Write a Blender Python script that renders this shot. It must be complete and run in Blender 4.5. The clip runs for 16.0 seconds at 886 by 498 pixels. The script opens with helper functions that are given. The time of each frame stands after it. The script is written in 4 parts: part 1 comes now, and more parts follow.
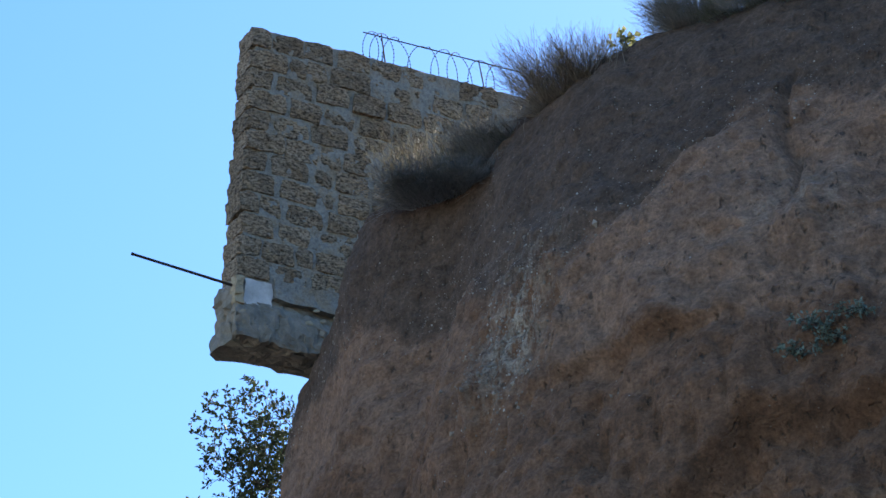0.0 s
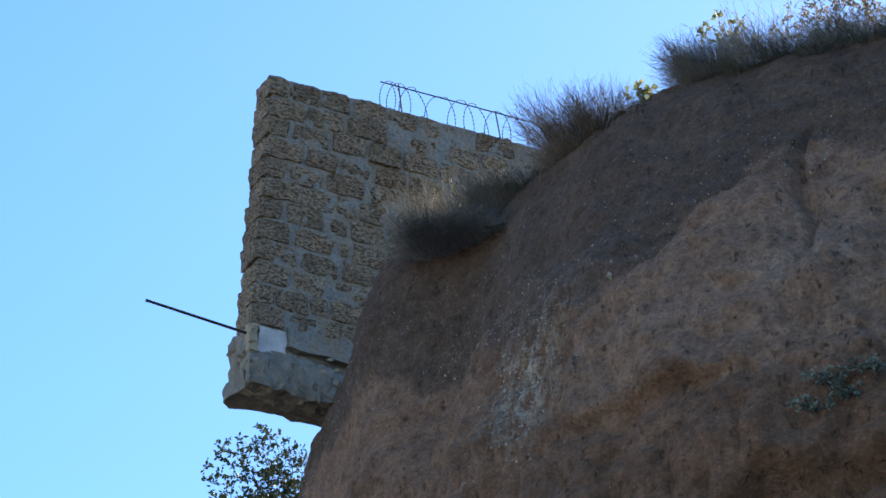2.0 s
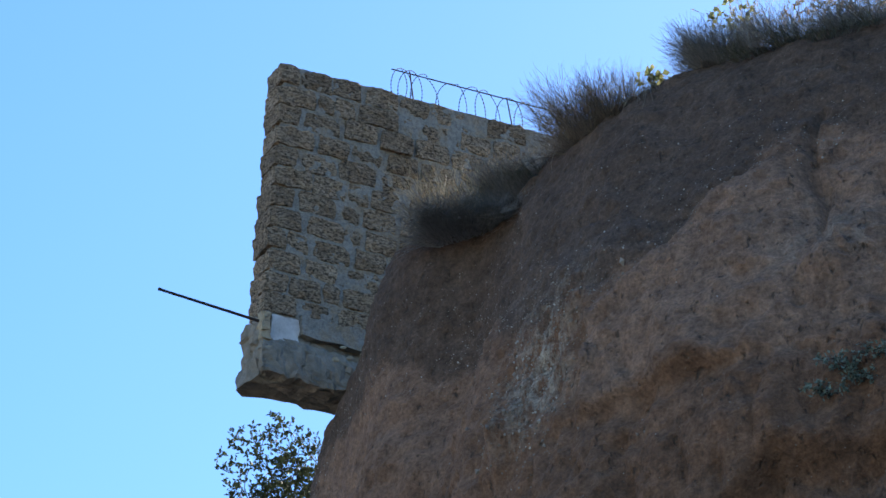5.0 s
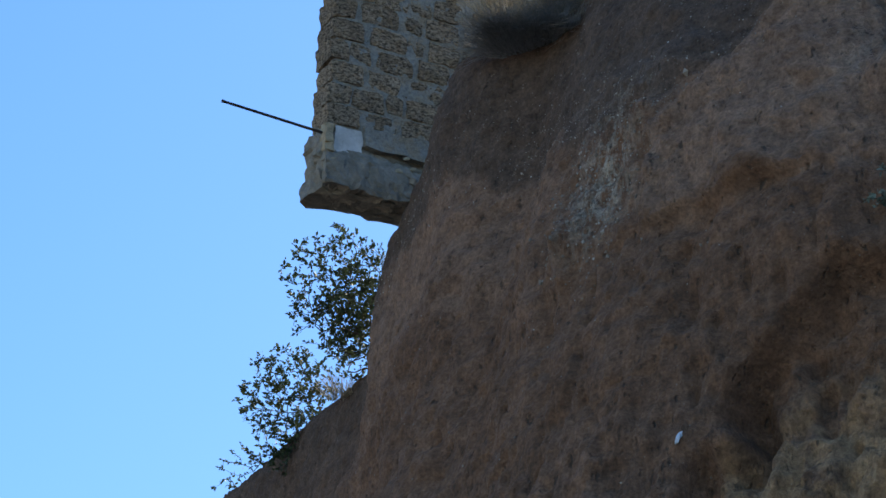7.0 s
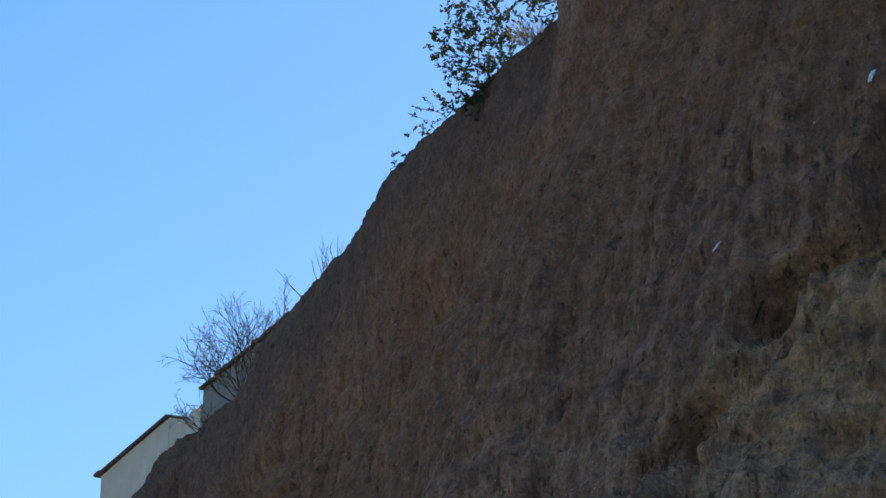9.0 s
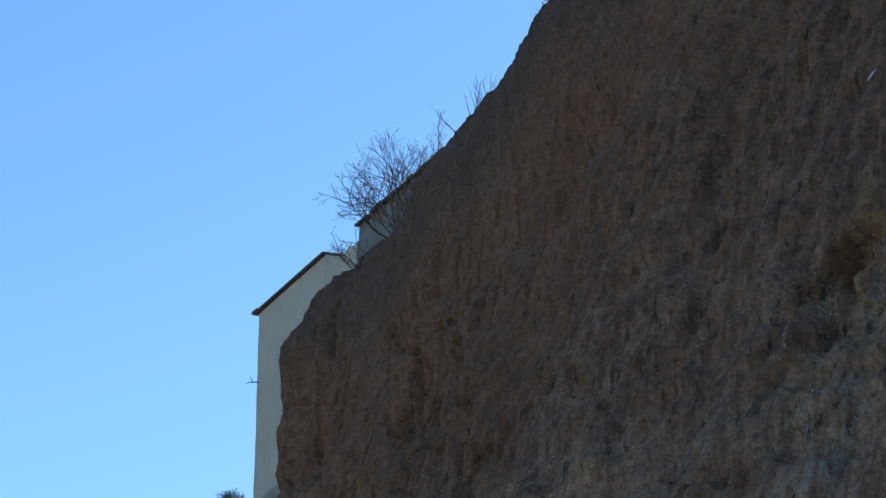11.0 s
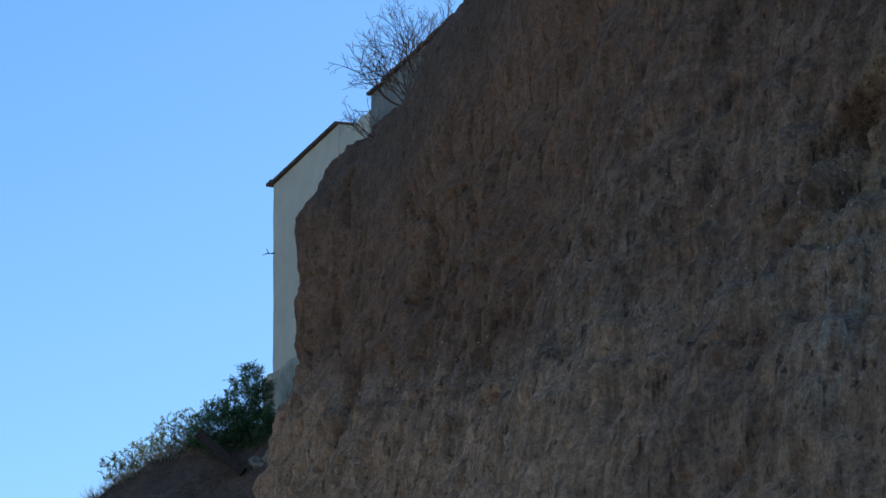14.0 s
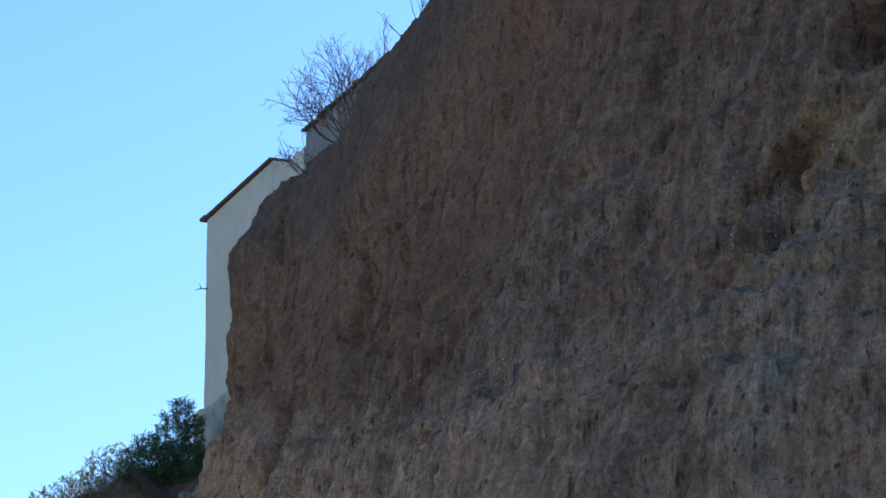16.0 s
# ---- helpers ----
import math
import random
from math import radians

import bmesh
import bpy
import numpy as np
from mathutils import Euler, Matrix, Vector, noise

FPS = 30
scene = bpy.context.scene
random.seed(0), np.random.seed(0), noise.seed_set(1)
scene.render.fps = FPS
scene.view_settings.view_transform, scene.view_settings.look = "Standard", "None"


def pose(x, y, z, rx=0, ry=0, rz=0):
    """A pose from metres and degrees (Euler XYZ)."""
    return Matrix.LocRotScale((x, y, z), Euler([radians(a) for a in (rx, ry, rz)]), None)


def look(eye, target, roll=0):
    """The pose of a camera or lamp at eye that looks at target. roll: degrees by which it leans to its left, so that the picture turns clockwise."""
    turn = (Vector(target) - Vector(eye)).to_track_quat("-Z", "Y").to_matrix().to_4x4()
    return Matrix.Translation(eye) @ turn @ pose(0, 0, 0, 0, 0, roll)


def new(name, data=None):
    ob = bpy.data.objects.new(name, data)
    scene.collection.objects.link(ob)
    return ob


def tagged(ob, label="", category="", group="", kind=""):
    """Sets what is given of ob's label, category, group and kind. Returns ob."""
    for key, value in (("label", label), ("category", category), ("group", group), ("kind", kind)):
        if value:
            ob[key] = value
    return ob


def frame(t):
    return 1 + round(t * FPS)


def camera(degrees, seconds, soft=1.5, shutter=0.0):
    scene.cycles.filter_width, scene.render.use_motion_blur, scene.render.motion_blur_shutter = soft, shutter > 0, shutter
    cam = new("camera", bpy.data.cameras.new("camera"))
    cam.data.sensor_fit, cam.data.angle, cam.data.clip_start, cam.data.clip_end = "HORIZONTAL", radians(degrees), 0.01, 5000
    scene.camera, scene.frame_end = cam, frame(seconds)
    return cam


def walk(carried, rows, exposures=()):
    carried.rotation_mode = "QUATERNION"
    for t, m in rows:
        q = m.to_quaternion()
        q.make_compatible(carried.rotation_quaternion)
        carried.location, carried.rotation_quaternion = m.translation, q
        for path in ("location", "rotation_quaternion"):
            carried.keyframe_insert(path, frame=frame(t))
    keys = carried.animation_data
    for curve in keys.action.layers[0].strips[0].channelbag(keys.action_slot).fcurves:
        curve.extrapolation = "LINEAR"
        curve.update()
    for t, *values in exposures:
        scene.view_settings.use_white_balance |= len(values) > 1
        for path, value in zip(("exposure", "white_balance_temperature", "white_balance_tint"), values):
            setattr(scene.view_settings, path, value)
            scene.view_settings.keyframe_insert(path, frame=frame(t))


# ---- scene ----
cam = camera(14.0, 16.0, soft=1.5)
EYE = 1.6
# seconds, yaw, pitch, roll: the camera turns where it stands
ROWS = [
    (0, 0.000, 29.000, -0.400),
    (0.5, -0.471, 29.383, -0.710),
    (1, -0.223, 29.888, -0.369),
    (1.5, -0.072, 30.010, 0.012),
    (2, 0.270, 29.798, 0.435),
    (2.5, 0.195, 29.761, 0.871),
    (3, -0.135, 29.793, 0.594),
    (3.2, -0.162, 29.806, 0.600),
    (5.3, 0.646, 29.465, 0.180),
    (5.5, 0.728, 29.330, 0.183),
    (6, 0.824, 28.762, 0.243),
    (6.5, 1.314, 27.772, 0.416),
    (7, 1.608, 26.587, 0.589),
    (7.5, 2.161, 25.184, 0.596),
    (8, 2.721, 23.720, 0.325),
    (8.5, 3.827, 22.379, 0.641),
    (9, 4.850, 20.913, 0.800),
    (9.2, 5.105, 20.560, 0.800),
    (11.3, 7.660, 17.810, 0.700),
    (11.5, 7.838, 17.495, 0.683),
    (12, 8.859, 16.883, 1.223),
    (12.5, 8.877, 16.615, 1.556),
    (13, 8.718, 16.557, 1.087),
    (13.5, 8.128, 16.174, -0.105),
    (14, 7.650, 16.135, -0.670),
    (14.5, 7.506, 16.369, -0.235),
    (15, 7.287, 16.450, 0.143),
    (15.5, 6.871, 16.519, -0.221),
    (16, 6.540, 16.729, -0.245),
]
EXPOSURES = [
    (0, 1.24, 6600, 10), (1.5, 1.24, 6600, 10), (5.5, 1.14, 6600, 10), (7.5, 0.78, 6750, 8), (9, 0.66, 6750, 7), (11.5, 0.44, 6650, 5),
    (12.5, 0.30, 6600, 5), (13.5, 0.36, 6450, 6), (14.5, 0.54, 6450, 9), (16, 0.94, 6450, 11),
]
walk(cam, [(t, pose(0, 0, EYE, 90 + pitch, 0, yaw) @ pose(0, 0, 0, 0, 0, roll)) for t, yaw, pitch, roll in ROWS], EXPOSURES)


# ---- sky and sun ----
SUN_WAY = Vector((0.58, 0.66, 0.50)).normalized()
world = bpy.data.worlds.new("world")
scene.world = world
world.use_nodes = True
wt = world.node_tree
sky = wt.nodes.new("ShaderNodeTexSky")
sky.sky_type, sky.sun_disc = "NISHITA", False
sky.sun_elevation = math.asin(SUN_WAY.z)
sky.sun_rotation = math.atan2(SUN_WAY.x, SUN_WAY.y)
sky.air_density, sky.dust_density, sky.ozone_density = 1.0, 0.5, 2.6
background = wt.nodes["Background"]
background.inputs["Strength"].default_value = 0.15
clear = wt.nodes.new("ShaderNodeHueSaturation")
clear.inputs["Saturation"].default_value, clear.inputs["Hue"].default_value = 1.3, 0.507
wt.links.new(sky.outputs["Color"], clear.inputs["Color"])
wt.links.new(clear.outputs["Color"], background.inputs["Color"])
sun = new("sun", bpy.data.lights.new("sun", "SUN"))
sun.data.energy, sun.data.angle, sun.data.color = 5.0, radians(0.5), (1.0, 0.93, 0.82)
sun.matrix_basis = look(SUN_WAY * 60, (0, 0, 0))


# ---- materials ----
class Nodes:
    """A small builder for node materials."""

    def __init__(self, name, rough=0.9):
        self.mat = bpy.data.materials.new(name)
        self.mat.use_nodes = True
        self.tree = self.mat.node_tree
        self.bsdf = self.tree.nodes["Principled BSDF"]
        self.bsdf.inputs["Roughness"].default_value = rough
        self.bsdf.inputs["Specular IOR Level"].default_value = 0.25
        self.geo = self.tree.nodes.new("ShaderNodeNewGeometry").outputs["Position"]
        self.local = self.tree.nodes.new("ShaderNodeTexCoord").outputs["Object"]

    def put(self, socket, value):
        if isinstance(value, (int, float)):
            socket.default_value = value
        elif isinstance(value, tuple):
            socket.default_value = value if len(value) == len(socket.default_value) else (*value, 1)
        else:
            self.tree.links.new(value, socket)

    def stretch(self, at, scale):
        n = self.tree.nodes.new("ShaderNodeMapping")
        self.put(n.inputs["Vector"], at)
        n.inputs["Scale"].default_value = scale
        return n.outputs["Vector"]

    def noise(self, at, scale, detail=4, rough=0.6):
        n = self.tree.nodes.new("ShaderNodeTexNoise")
        self.put(n.inputs["Vector"], at)
        n.inputs["Scale"].default_value, n.inputs["Detail"].default_value, n.inputs["Roughness"].default_value = scale, detail, rough
        return n.outputs["Fac"]

    def cells(self, at, scale):
        n = self.tree.nodes.new("ShaderNodeTexVoronoi")
        self.put(n.inputs["Vector"], at)
        n.inputs["Scale"].default_value = scale
        return n

    def ramp(self, fac, *stops):
        n = self.tree.nodes.new("ShaderNodeValToRGB")
        e = n.color_ramp.elements
        while len(e) < len(stops):
            e.new(0.5)
        for k, (p, c) in zip(e, stops):
            k.position = p
            k.color = (c, c, c, 1) if isinstance(c, (int, float)) else (*c, 1)
        self.put(n.inputs["Fac"], fac)
        return n.outputs["Color"]

    def mix(self, fac, a, b, kind="MIX"):
        n = self.tree.nodes.new("ShaderNodeMix")
        n.data_type, n.blend_type = "RGBA", kind
        self.put(n.inputs["Factor"], fac)
        self.put(n.inputs["A"] if False else n.inputs[6], a)
        self.put(n.inputs[7], b)
        return n.outputs[2]

    def math(self, kind, a, b=0.0):
        n = self.tree.nodes.new("ShaderNodeMath")
        n.operation = kind
        self.put(n.inputs[0], a)
        self.put(n.inputs[1], b)
        return n.outputs[0]

    def height(self):
        n = self.tree.nodes.new("ShaderNodeSeparateXYZ")
        self.put(n.inputs[0], self.geo)
        return n.outputs["Z"]

    def random(self):
        return self.tree.nodes.new("ShaderNodeObjectInfo").outputs["Random"]

    def island(self):
        return self.tree.nodes.new("ShaderNodeNewGeometry").outputs["Random Per Island"]

    def done(self, color, bump=None, depth=0.01, strength=1.0, rough=None):
        self.put(self.bsdf.inputs["Base Color"], color)
        if rough is not None:
            self.put(self.bsdf.inputs["Roughness"], rough)
        if bump is not None:
            n = self.tree.nodes.new("ShaderNodeBump")
            n.inputs["Distance"].default_value, n.inputs["Strength"].default_value = depth, strength
            self.put(n.inputs["Height"], bump)
            self.tree.links.new(n.outputs["Normal"], self.bsdf.inputs["Normal"])
        return self.mat


def earth_material():
    n = Nodes("layered_loam", 0.95)

    def soil(name):
        a = n.tree.nodes.new("ShaderNodeAttribute")
        a.attribute_name = name
        return a.outputs["Fac"]

    deep, pale = soil("deep"), soil("pale")
    streak = n.noise(n.stretch(n.geo, (4.5, 4.5, 0.8)), 2.2, 6, 0.65)
    stain = n.noise(n.geo, 0.8, 6, 0.65)
    mottle = n.noise(n.stretch(n.geo, (1.0, 1.0, 1.5)), 2.7, 5, 0.62)
    lump = n.noise(n.stretch(n.geo, (1.0, 1.0, 1.5)), 9, 6, 0.7)
    grain = n.noise(n.geo, 34, 5, 0.75)
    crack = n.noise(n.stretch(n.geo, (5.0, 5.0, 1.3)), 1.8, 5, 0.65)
    c = n.ramp(stain, (0.3, (0.261, 0.137, 0.076)), (0.7, (0.344, 0.186, 0.108)))
    c = n.mix(soil("humus"), c, n.ramp(stain, (0.3, (0.153, 0.098, 0.067)), (0.7, (0.221, 0.145, 0.100))))
    c = n.mix(soil("tan"), c, n.ramp(streak, (0.3, (0.370, 0.214, 0.135)), (0.7, (0.502, 0.302, 0.194))))
    c = n.mix(soil("clay"), c, n.ramp(streak, (0.3, (0.648, 0.356, 0.194)), (0.7, (0.849, 0.493, 0.277))))
    c = n.mix(soil("ochre"), c, n.ramp(n.noise(n.geo, 2.6, 7, 0.7), (0.38, (0.258, 0.151, 0.094)), (0.5, (0.516, 0.308, 0.160)), (0.62, (0.672, 0.414, 0.215))))
    c = n.mix(soil("gravel"), c, n.ramp(grain, (0.3, (0.394, 0.241, 0.149)), (0.7, (0.572, 0.363, 0.233))))
    chalk = n.math("MULTIPLY", pale, n.ramp(n.noise(n.stretch(n.geo, (2.0, 2.0, 0.9)), 5.0, 6, 0.75), (0.45, 0.0), (0.58, 0.85)))
    c = n.mix(chalk, c, (0.66, 0.56, 0.43))
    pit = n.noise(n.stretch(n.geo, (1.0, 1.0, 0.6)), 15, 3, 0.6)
    c = n.mix(deep, c, n.mix(0.8, c, n.ramp(streak, (0.36, 0.66), (0.58, 1.16)), "MULTIPLY"))
    c = n.mix(0.9, c, n.ramp(mottle, (0.34, 0.74), (0.64, 1.10)), "MULTIPLY")
    # lump and grain also darken their low spots, relief shade put into the colour
    c = n.mix(0.8, c, n.ramp(lump, (0.34, 0.52), (0.62, 0.98)), "MULTIPLY")
    c = n.mix(0.8, c, n.ramp(grain, (0.36, 0.46), (0.62, 1.04)), "MULTIPLY")
    # near-black inside the sunk pits stands for their shade
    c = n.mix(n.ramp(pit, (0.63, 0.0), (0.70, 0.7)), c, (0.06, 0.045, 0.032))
    # cracks of the deep beds: shade painted in where the bump drops
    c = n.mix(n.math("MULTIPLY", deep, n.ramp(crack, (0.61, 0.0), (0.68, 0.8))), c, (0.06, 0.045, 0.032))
    c = n.mix(n.ramp(n.noise(n.geo, 40, 2, 0.5), (0.72, 0.0), (0.77, 0.5)), c, (0.40, 0.35, 0.28))
    calm = n.math("SUBTRACT", 1.0, n.math("MULTIPLY", deep, 0.5))
    rough = n.math("ADD", n.math("MULTIPLY", n.math("MULTIPLY", lump, 0.55), calm), n.math("MULTIPLY", grain, 0.26))
    rough = n.math("ADD", rough, n.math("MULTIPLY", deep, n.math("MULTIPLY", streak, 0.7)))
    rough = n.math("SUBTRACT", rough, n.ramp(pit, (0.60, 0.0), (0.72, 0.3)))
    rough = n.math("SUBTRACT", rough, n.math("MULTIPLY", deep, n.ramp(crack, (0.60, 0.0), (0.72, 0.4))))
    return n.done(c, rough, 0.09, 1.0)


def shell_stone_material():
    n = Nodes("shell_stone", 0.95)
    shift = n.tree.nodes.new("ShaderNodeVectorMath")
    shift.operation = "ADD"
    n.put(shift.inputs[0], n.local)
    n.put(shift.inputs[1], n.math("MULTIPLY", n.random(), 37.0))
    at = shift.outputs[0]
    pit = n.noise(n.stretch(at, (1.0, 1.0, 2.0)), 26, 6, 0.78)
    c = n.ramp(n.noise(at, 6, 6, 0.7), (0.3, (0.34, 0.235, 0.145)), (0.7, (0.62, 0.455, 0.30)))
    # pit shade is multiplied into the stone colour, darkest where the bump is low
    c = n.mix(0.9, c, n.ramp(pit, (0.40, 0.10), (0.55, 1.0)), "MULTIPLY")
    c = n.mix(0.8, c, n.ramp(n.random(), (0.0, 0.60), (1.0, 1.0)), "MULTIPLY")
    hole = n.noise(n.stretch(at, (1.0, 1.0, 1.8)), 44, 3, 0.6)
    # small holes get a near-black colour for the shade in them
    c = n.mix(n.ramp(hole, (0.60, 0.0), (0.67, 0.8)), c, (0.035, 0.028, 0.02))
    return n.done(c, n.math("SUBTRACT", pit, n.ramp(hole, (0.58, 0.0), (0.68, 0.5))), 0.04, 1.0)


def mortar_material():
    n = Nodes("grey_mortar", 0.9)
    c = n.ramp(n.noise(n.geo, 9, 7, 0.75), (0.3, (0.215, 0.200, 0.172)), (0.7, (0.365, 0.345, 0.300)))
    c = n.mix(n.ramp(n.noise(n.geo, 4.5, 7, 0.75), (0.47, 0.0), (0.6, 0.85)), c, (0.30, 0.225, 0.145))
    fine = n.noise(n.geo, 30, 6, 0.8)
    c = n.mix(0.7, c, n.ramp(fine, (0.36, 0.4), (0.56, 1.0)), "MULTIPLY")
    return n.done(c, fine, 0.02, 1.0)


def plain_material(name, dark, light, scale=8, rough=0.9, depth=0.006, spread=(0.3, 0.7), bump=30):
    n = Nodes(name, rough)
    c = n.ramp(n.noise(n.geo, scale, 6, 0.7), (spread[0], dark), (spread[1], light))
    return n.done(c, n.noise(n.geo, bump, 4, 0.7), depth, 0.8)


def leaf_material(name, dark, light, through_light=0.35):
    n = Nodes(name, 0.55)
    c = n.ramp(n.island(), (0.0, dark), (1.0, light))
    n.put(n.bsdf.inputs["Base Color"], c)
    thin = n.tree.nodes.new("ShaderNodeBsdfTranslucent")
    n.put(thin.inputs["Color"], c)
    add = n.tree.nodes.new("ShaderNodeMixShader")
    add.inputs[0].default_value = through_light
    n.tree.links.new(n.bsdf.outputs[0], add.inputs[1])
    n.tree.links.new(thin.outputs[0], add.inputs[2])
    n.tree.links.new(add.outputs[0], n.tree.nodes["Material Output"].inputs["Surface"])
    return n.mat


EARTH = earth_material()
STONE = shell_stone_material()
MORTAR = mortar_material()
CONCRETE = plain_material("weathered_concrete", (0.14, 0.12, 0.09), (0.31, 0.265, 0.205), 7, 0.9, 0.03)
# grey render of the upper wall, its colour darkened to stand for shade
SHADED_GREY_RENDER = plain_material("shaded_grey_render", (0.11, 0.12, 0.115), (0.18, 0.19, 0.18), 2, 0.9, 0.01)
WHITE_PLASTER = plain_material("pale_plaster", (0.34, 0.32, 0.29), (0.60, 0.57, 0.53), 7, 0.6, 0.004)
HOUSE_PLASTER = plain_material("house_plaster", (0.32, 0.31, 0.25), (0.44, 0.43, 0.36), 0.9, 0.9, 0.006)
PLINTH = plain_material("stained_plinth", (0.20, 0.20, 0.16), (0.40, 0.39, 0.32), 3, 0.9, 0.02)
RUBBLE = plain_material("yellowish_rubble", (0.22, 0.165, 0.10), (0.42, 0.33, 0.21), 14, 0.9, 0.01)
TILE = plain_material("dark_roof_tile", (0.05, 0.035, 0.03), (0.12, 0.08, 0.065), 6, 0.85)
STEEL = plain_material("rusty_steel", (0.02, 0.017, 0.016), (0.06, 0.04, 0.03), 20, 0.85, 0.001)
SAND = plain_material("beach_sand", (0.31, 0.265, 0.20), (0.43, 0.37, 0.29), 0.6, 0.95, 0.02, bump=12)
PEBBLE = Nodes("pale_pebble", 0.7)
PEBBLE = PEBBLE.done(PEBBLE.ramp(PEBBLE.island(), (0.0, (0.19, 0.15, 0.115)), (0.75, (0.27, 0.225, 0.175)), (1.0, (0.48, 0.43, 0.36))))


# ---- helpers of this scene ----
def lattice(ix, iy, iz, seed):
    h = (ix * 374761393 + iy * 668265263 + iz * 2147483647 + seed * 1274126177) & 0x7FFFFFFF
    h = ((h ^ (h >> 13)) * 1274126177) & 0x7FFFFFFF
    return ((h ^ (h >> 16)) & 0xFFFFF) / 0xFFFFF * 2 - 1


def value_noise(p, seed=0):
    """Smooth noise from -1 to 1 at an (n, 3) array of places."""
    i = np.floor(p).astype(np.int64)
    f = p - i
    f = f * f * f * (f * (f * 6 - 15) + 10)
    out = 0
    for dx in (0, 1):
        for dy in (0, 1):
            for dz in (0, 1):
                w = (f[:, 0] if dx else 1 - f[:, 0]) * (f[:, 1] if dy else 1 - f[:, 1]) * (f[:, 2] if dz else 1 - f[:, 2])
                out = out + w * lattice(i[:, 0] + dx, i[:, 1] + dy, i[:, 2] + dz, seed)
    return out


def fractal(p, octaves, seed=0, gain=0.5):
    total, amp = 0, 1.0
    for k in range(octaves):
        total = total + amp * value_noise(p * 2.0**k + 17.3 * k, seed + k)
        amp *= gain
    return total


def grid_mesh(name, points, material, smooth=True):
    """A mesh from an (rows, cols, 3) array of places."""
    rows, cols = points.shape[:2]
    me = bpy.data.meshes.new(name)
    a = (np.arange(rows - 1)[:, None] * cols + np.arange(cols - 1)[None, :]).ravel()
    quads = np.stack([a, a + 1, a + cols + 1, a + cols], 1).astype(np.int32)
    me.vertices.add(rows * cols)
    me.vertices.foreach_set("co", points.reshape(-1).astype(np.float32))
    me.loops.add(quads.size)
    me.loops.foreach_set("vertex_index", quads.reshape(-1))
    me.polygons.add(len(quads))
    me.polygons.foreach_set("loop_start", np.arange(0, quads.size, 4, dtype=np.int32))
    me.polygons.foreach_set("use_smooth", np.full(len(quads), smooth))
    me.update(calc_edges=True)
    me.materials.append(material)
    return me


def part(name, bm, material, parent=None, label="", smooth=False):
    """Links a bmesh as one mesh object under a thing or a part."""
    me = bpy.data.meshes.new(name)
    bm.to_mesh(me)
    bm.free()
    me.materials.append(material)
    if smooth:
        for f in me.polygons:
            f.use_smooth = True
    ob = new(name, me)
    ob.parent = parent
    if label:
        ob["label"] = label
    return ob


def thing(name, at, label, category, group="", kind="", turn=0.0):
    ob = new(name)
    ob.empty_display_size = 0.1
    ob.matrix_basis = pose(*at, 0, 0, turn)
    return tagged(ob, label, category, group, kind)


def box(x0, x1, y0, y1, z0, z1, bevel=0.0, rough=0.0, cuts=0, seed=0):
    """A box with bevelled, uneven edges."""
    bm = bmesh.new()
    bmesh.ops.create_cube(bm, size=1, matrix=Matrix.LocRotScale(((x0 + x1) / 2, (y0 + y1) / 2, (z0 + z1) / 2), None, (x1 - x0, y1 - y0, z1 - z0)))
    if cuts:
        for axis, length in ((0, x1 - x0), (1, y1 - y0), (2, z1 - z0)):
            edges = [e for e in bm.edges if abs((e.verts[0].co - e.verts[1].co).normalized()[axis]) > 0.99]
            k = min(60, int(length / cuts))
            if k:
                bmesh.ops.subdivide_edges(bm, edges=edges, cuts=k, use_grid_fill=True)
    elif bevel:
        bmesh.ops.bevel(bm, geom=bm.edges[:], offset=bevel, segments=2, affect="EDGES")
    if rough:
        for v in bm.verts:
            q = v.co * 9 + Vector((seed * 7.1, seed * 3.3, seed))
            v.co += rough * noise.noise_vector(q) + 0.5 * rough * noise.noise_vector(q * 2.7)
    return bm


def tube(bm, a, b, r0, r1, sides=4):
    """A tapered rod from a to b."""
    a, b = Vector(a), Vector(b)
    d = b - a
    if d.length < 1e-5:
        return
    q = d.to_track_quat("Z", "Y")
    rings = []
    for p, r in ((a, r0), (b, r1)):
        rings.append([bm.verts.new(p + q @ Vector((r * math.cos(k * math.tau / sides), r * math.sin(k * math.tau / sides), 0))) for k in range(sides)])
    for k in range(sides):
        bm.faces.new((rings[0][k], rings[0][(k + 1) % sides], rings[1][(k + 1) % sides], rings[1][k]))
    bm.faces.new(rings[0][::-1])
    bm.faces.new(rings[1])


def smooth_line(ctrl, step):
    """Places at even steps along a smooth line through control places."""
    c = np.array(ctrl, float)
    c = np.vstack([2 * c[0] - c[1], c, 2 * c[-1] - c[-2]])
    out = []
    for i in range(1, len(c) - 2):
        p0, p1, p2, p3 = c[i - 1 : i + 3]
        f = np.linspace(0, 1, 24, endpoint=False)[:, None]
        out.append(0.5 * (2 * p1 + (p2 - p0) * f + (2 * p0 - 5 * p1 + 4 * p2 - p3) * f**2 + (3 * p1 - p0 - 3 * p2 + p3) * f**3))
    out = np.vstack(out + [c[-2:-1]])
    s = np.concatenate([[0], np.cumsum(np.linalg.norm(np.diff(out, axis=0), axis=1))])
    if np.isscalar(step):
        at = np.arange(0, s[-1], step)
    else:
        at = step(s[-1])
    return np.stack([np.interp(at, s, out[:, k]) for k in range(3)], 1), at


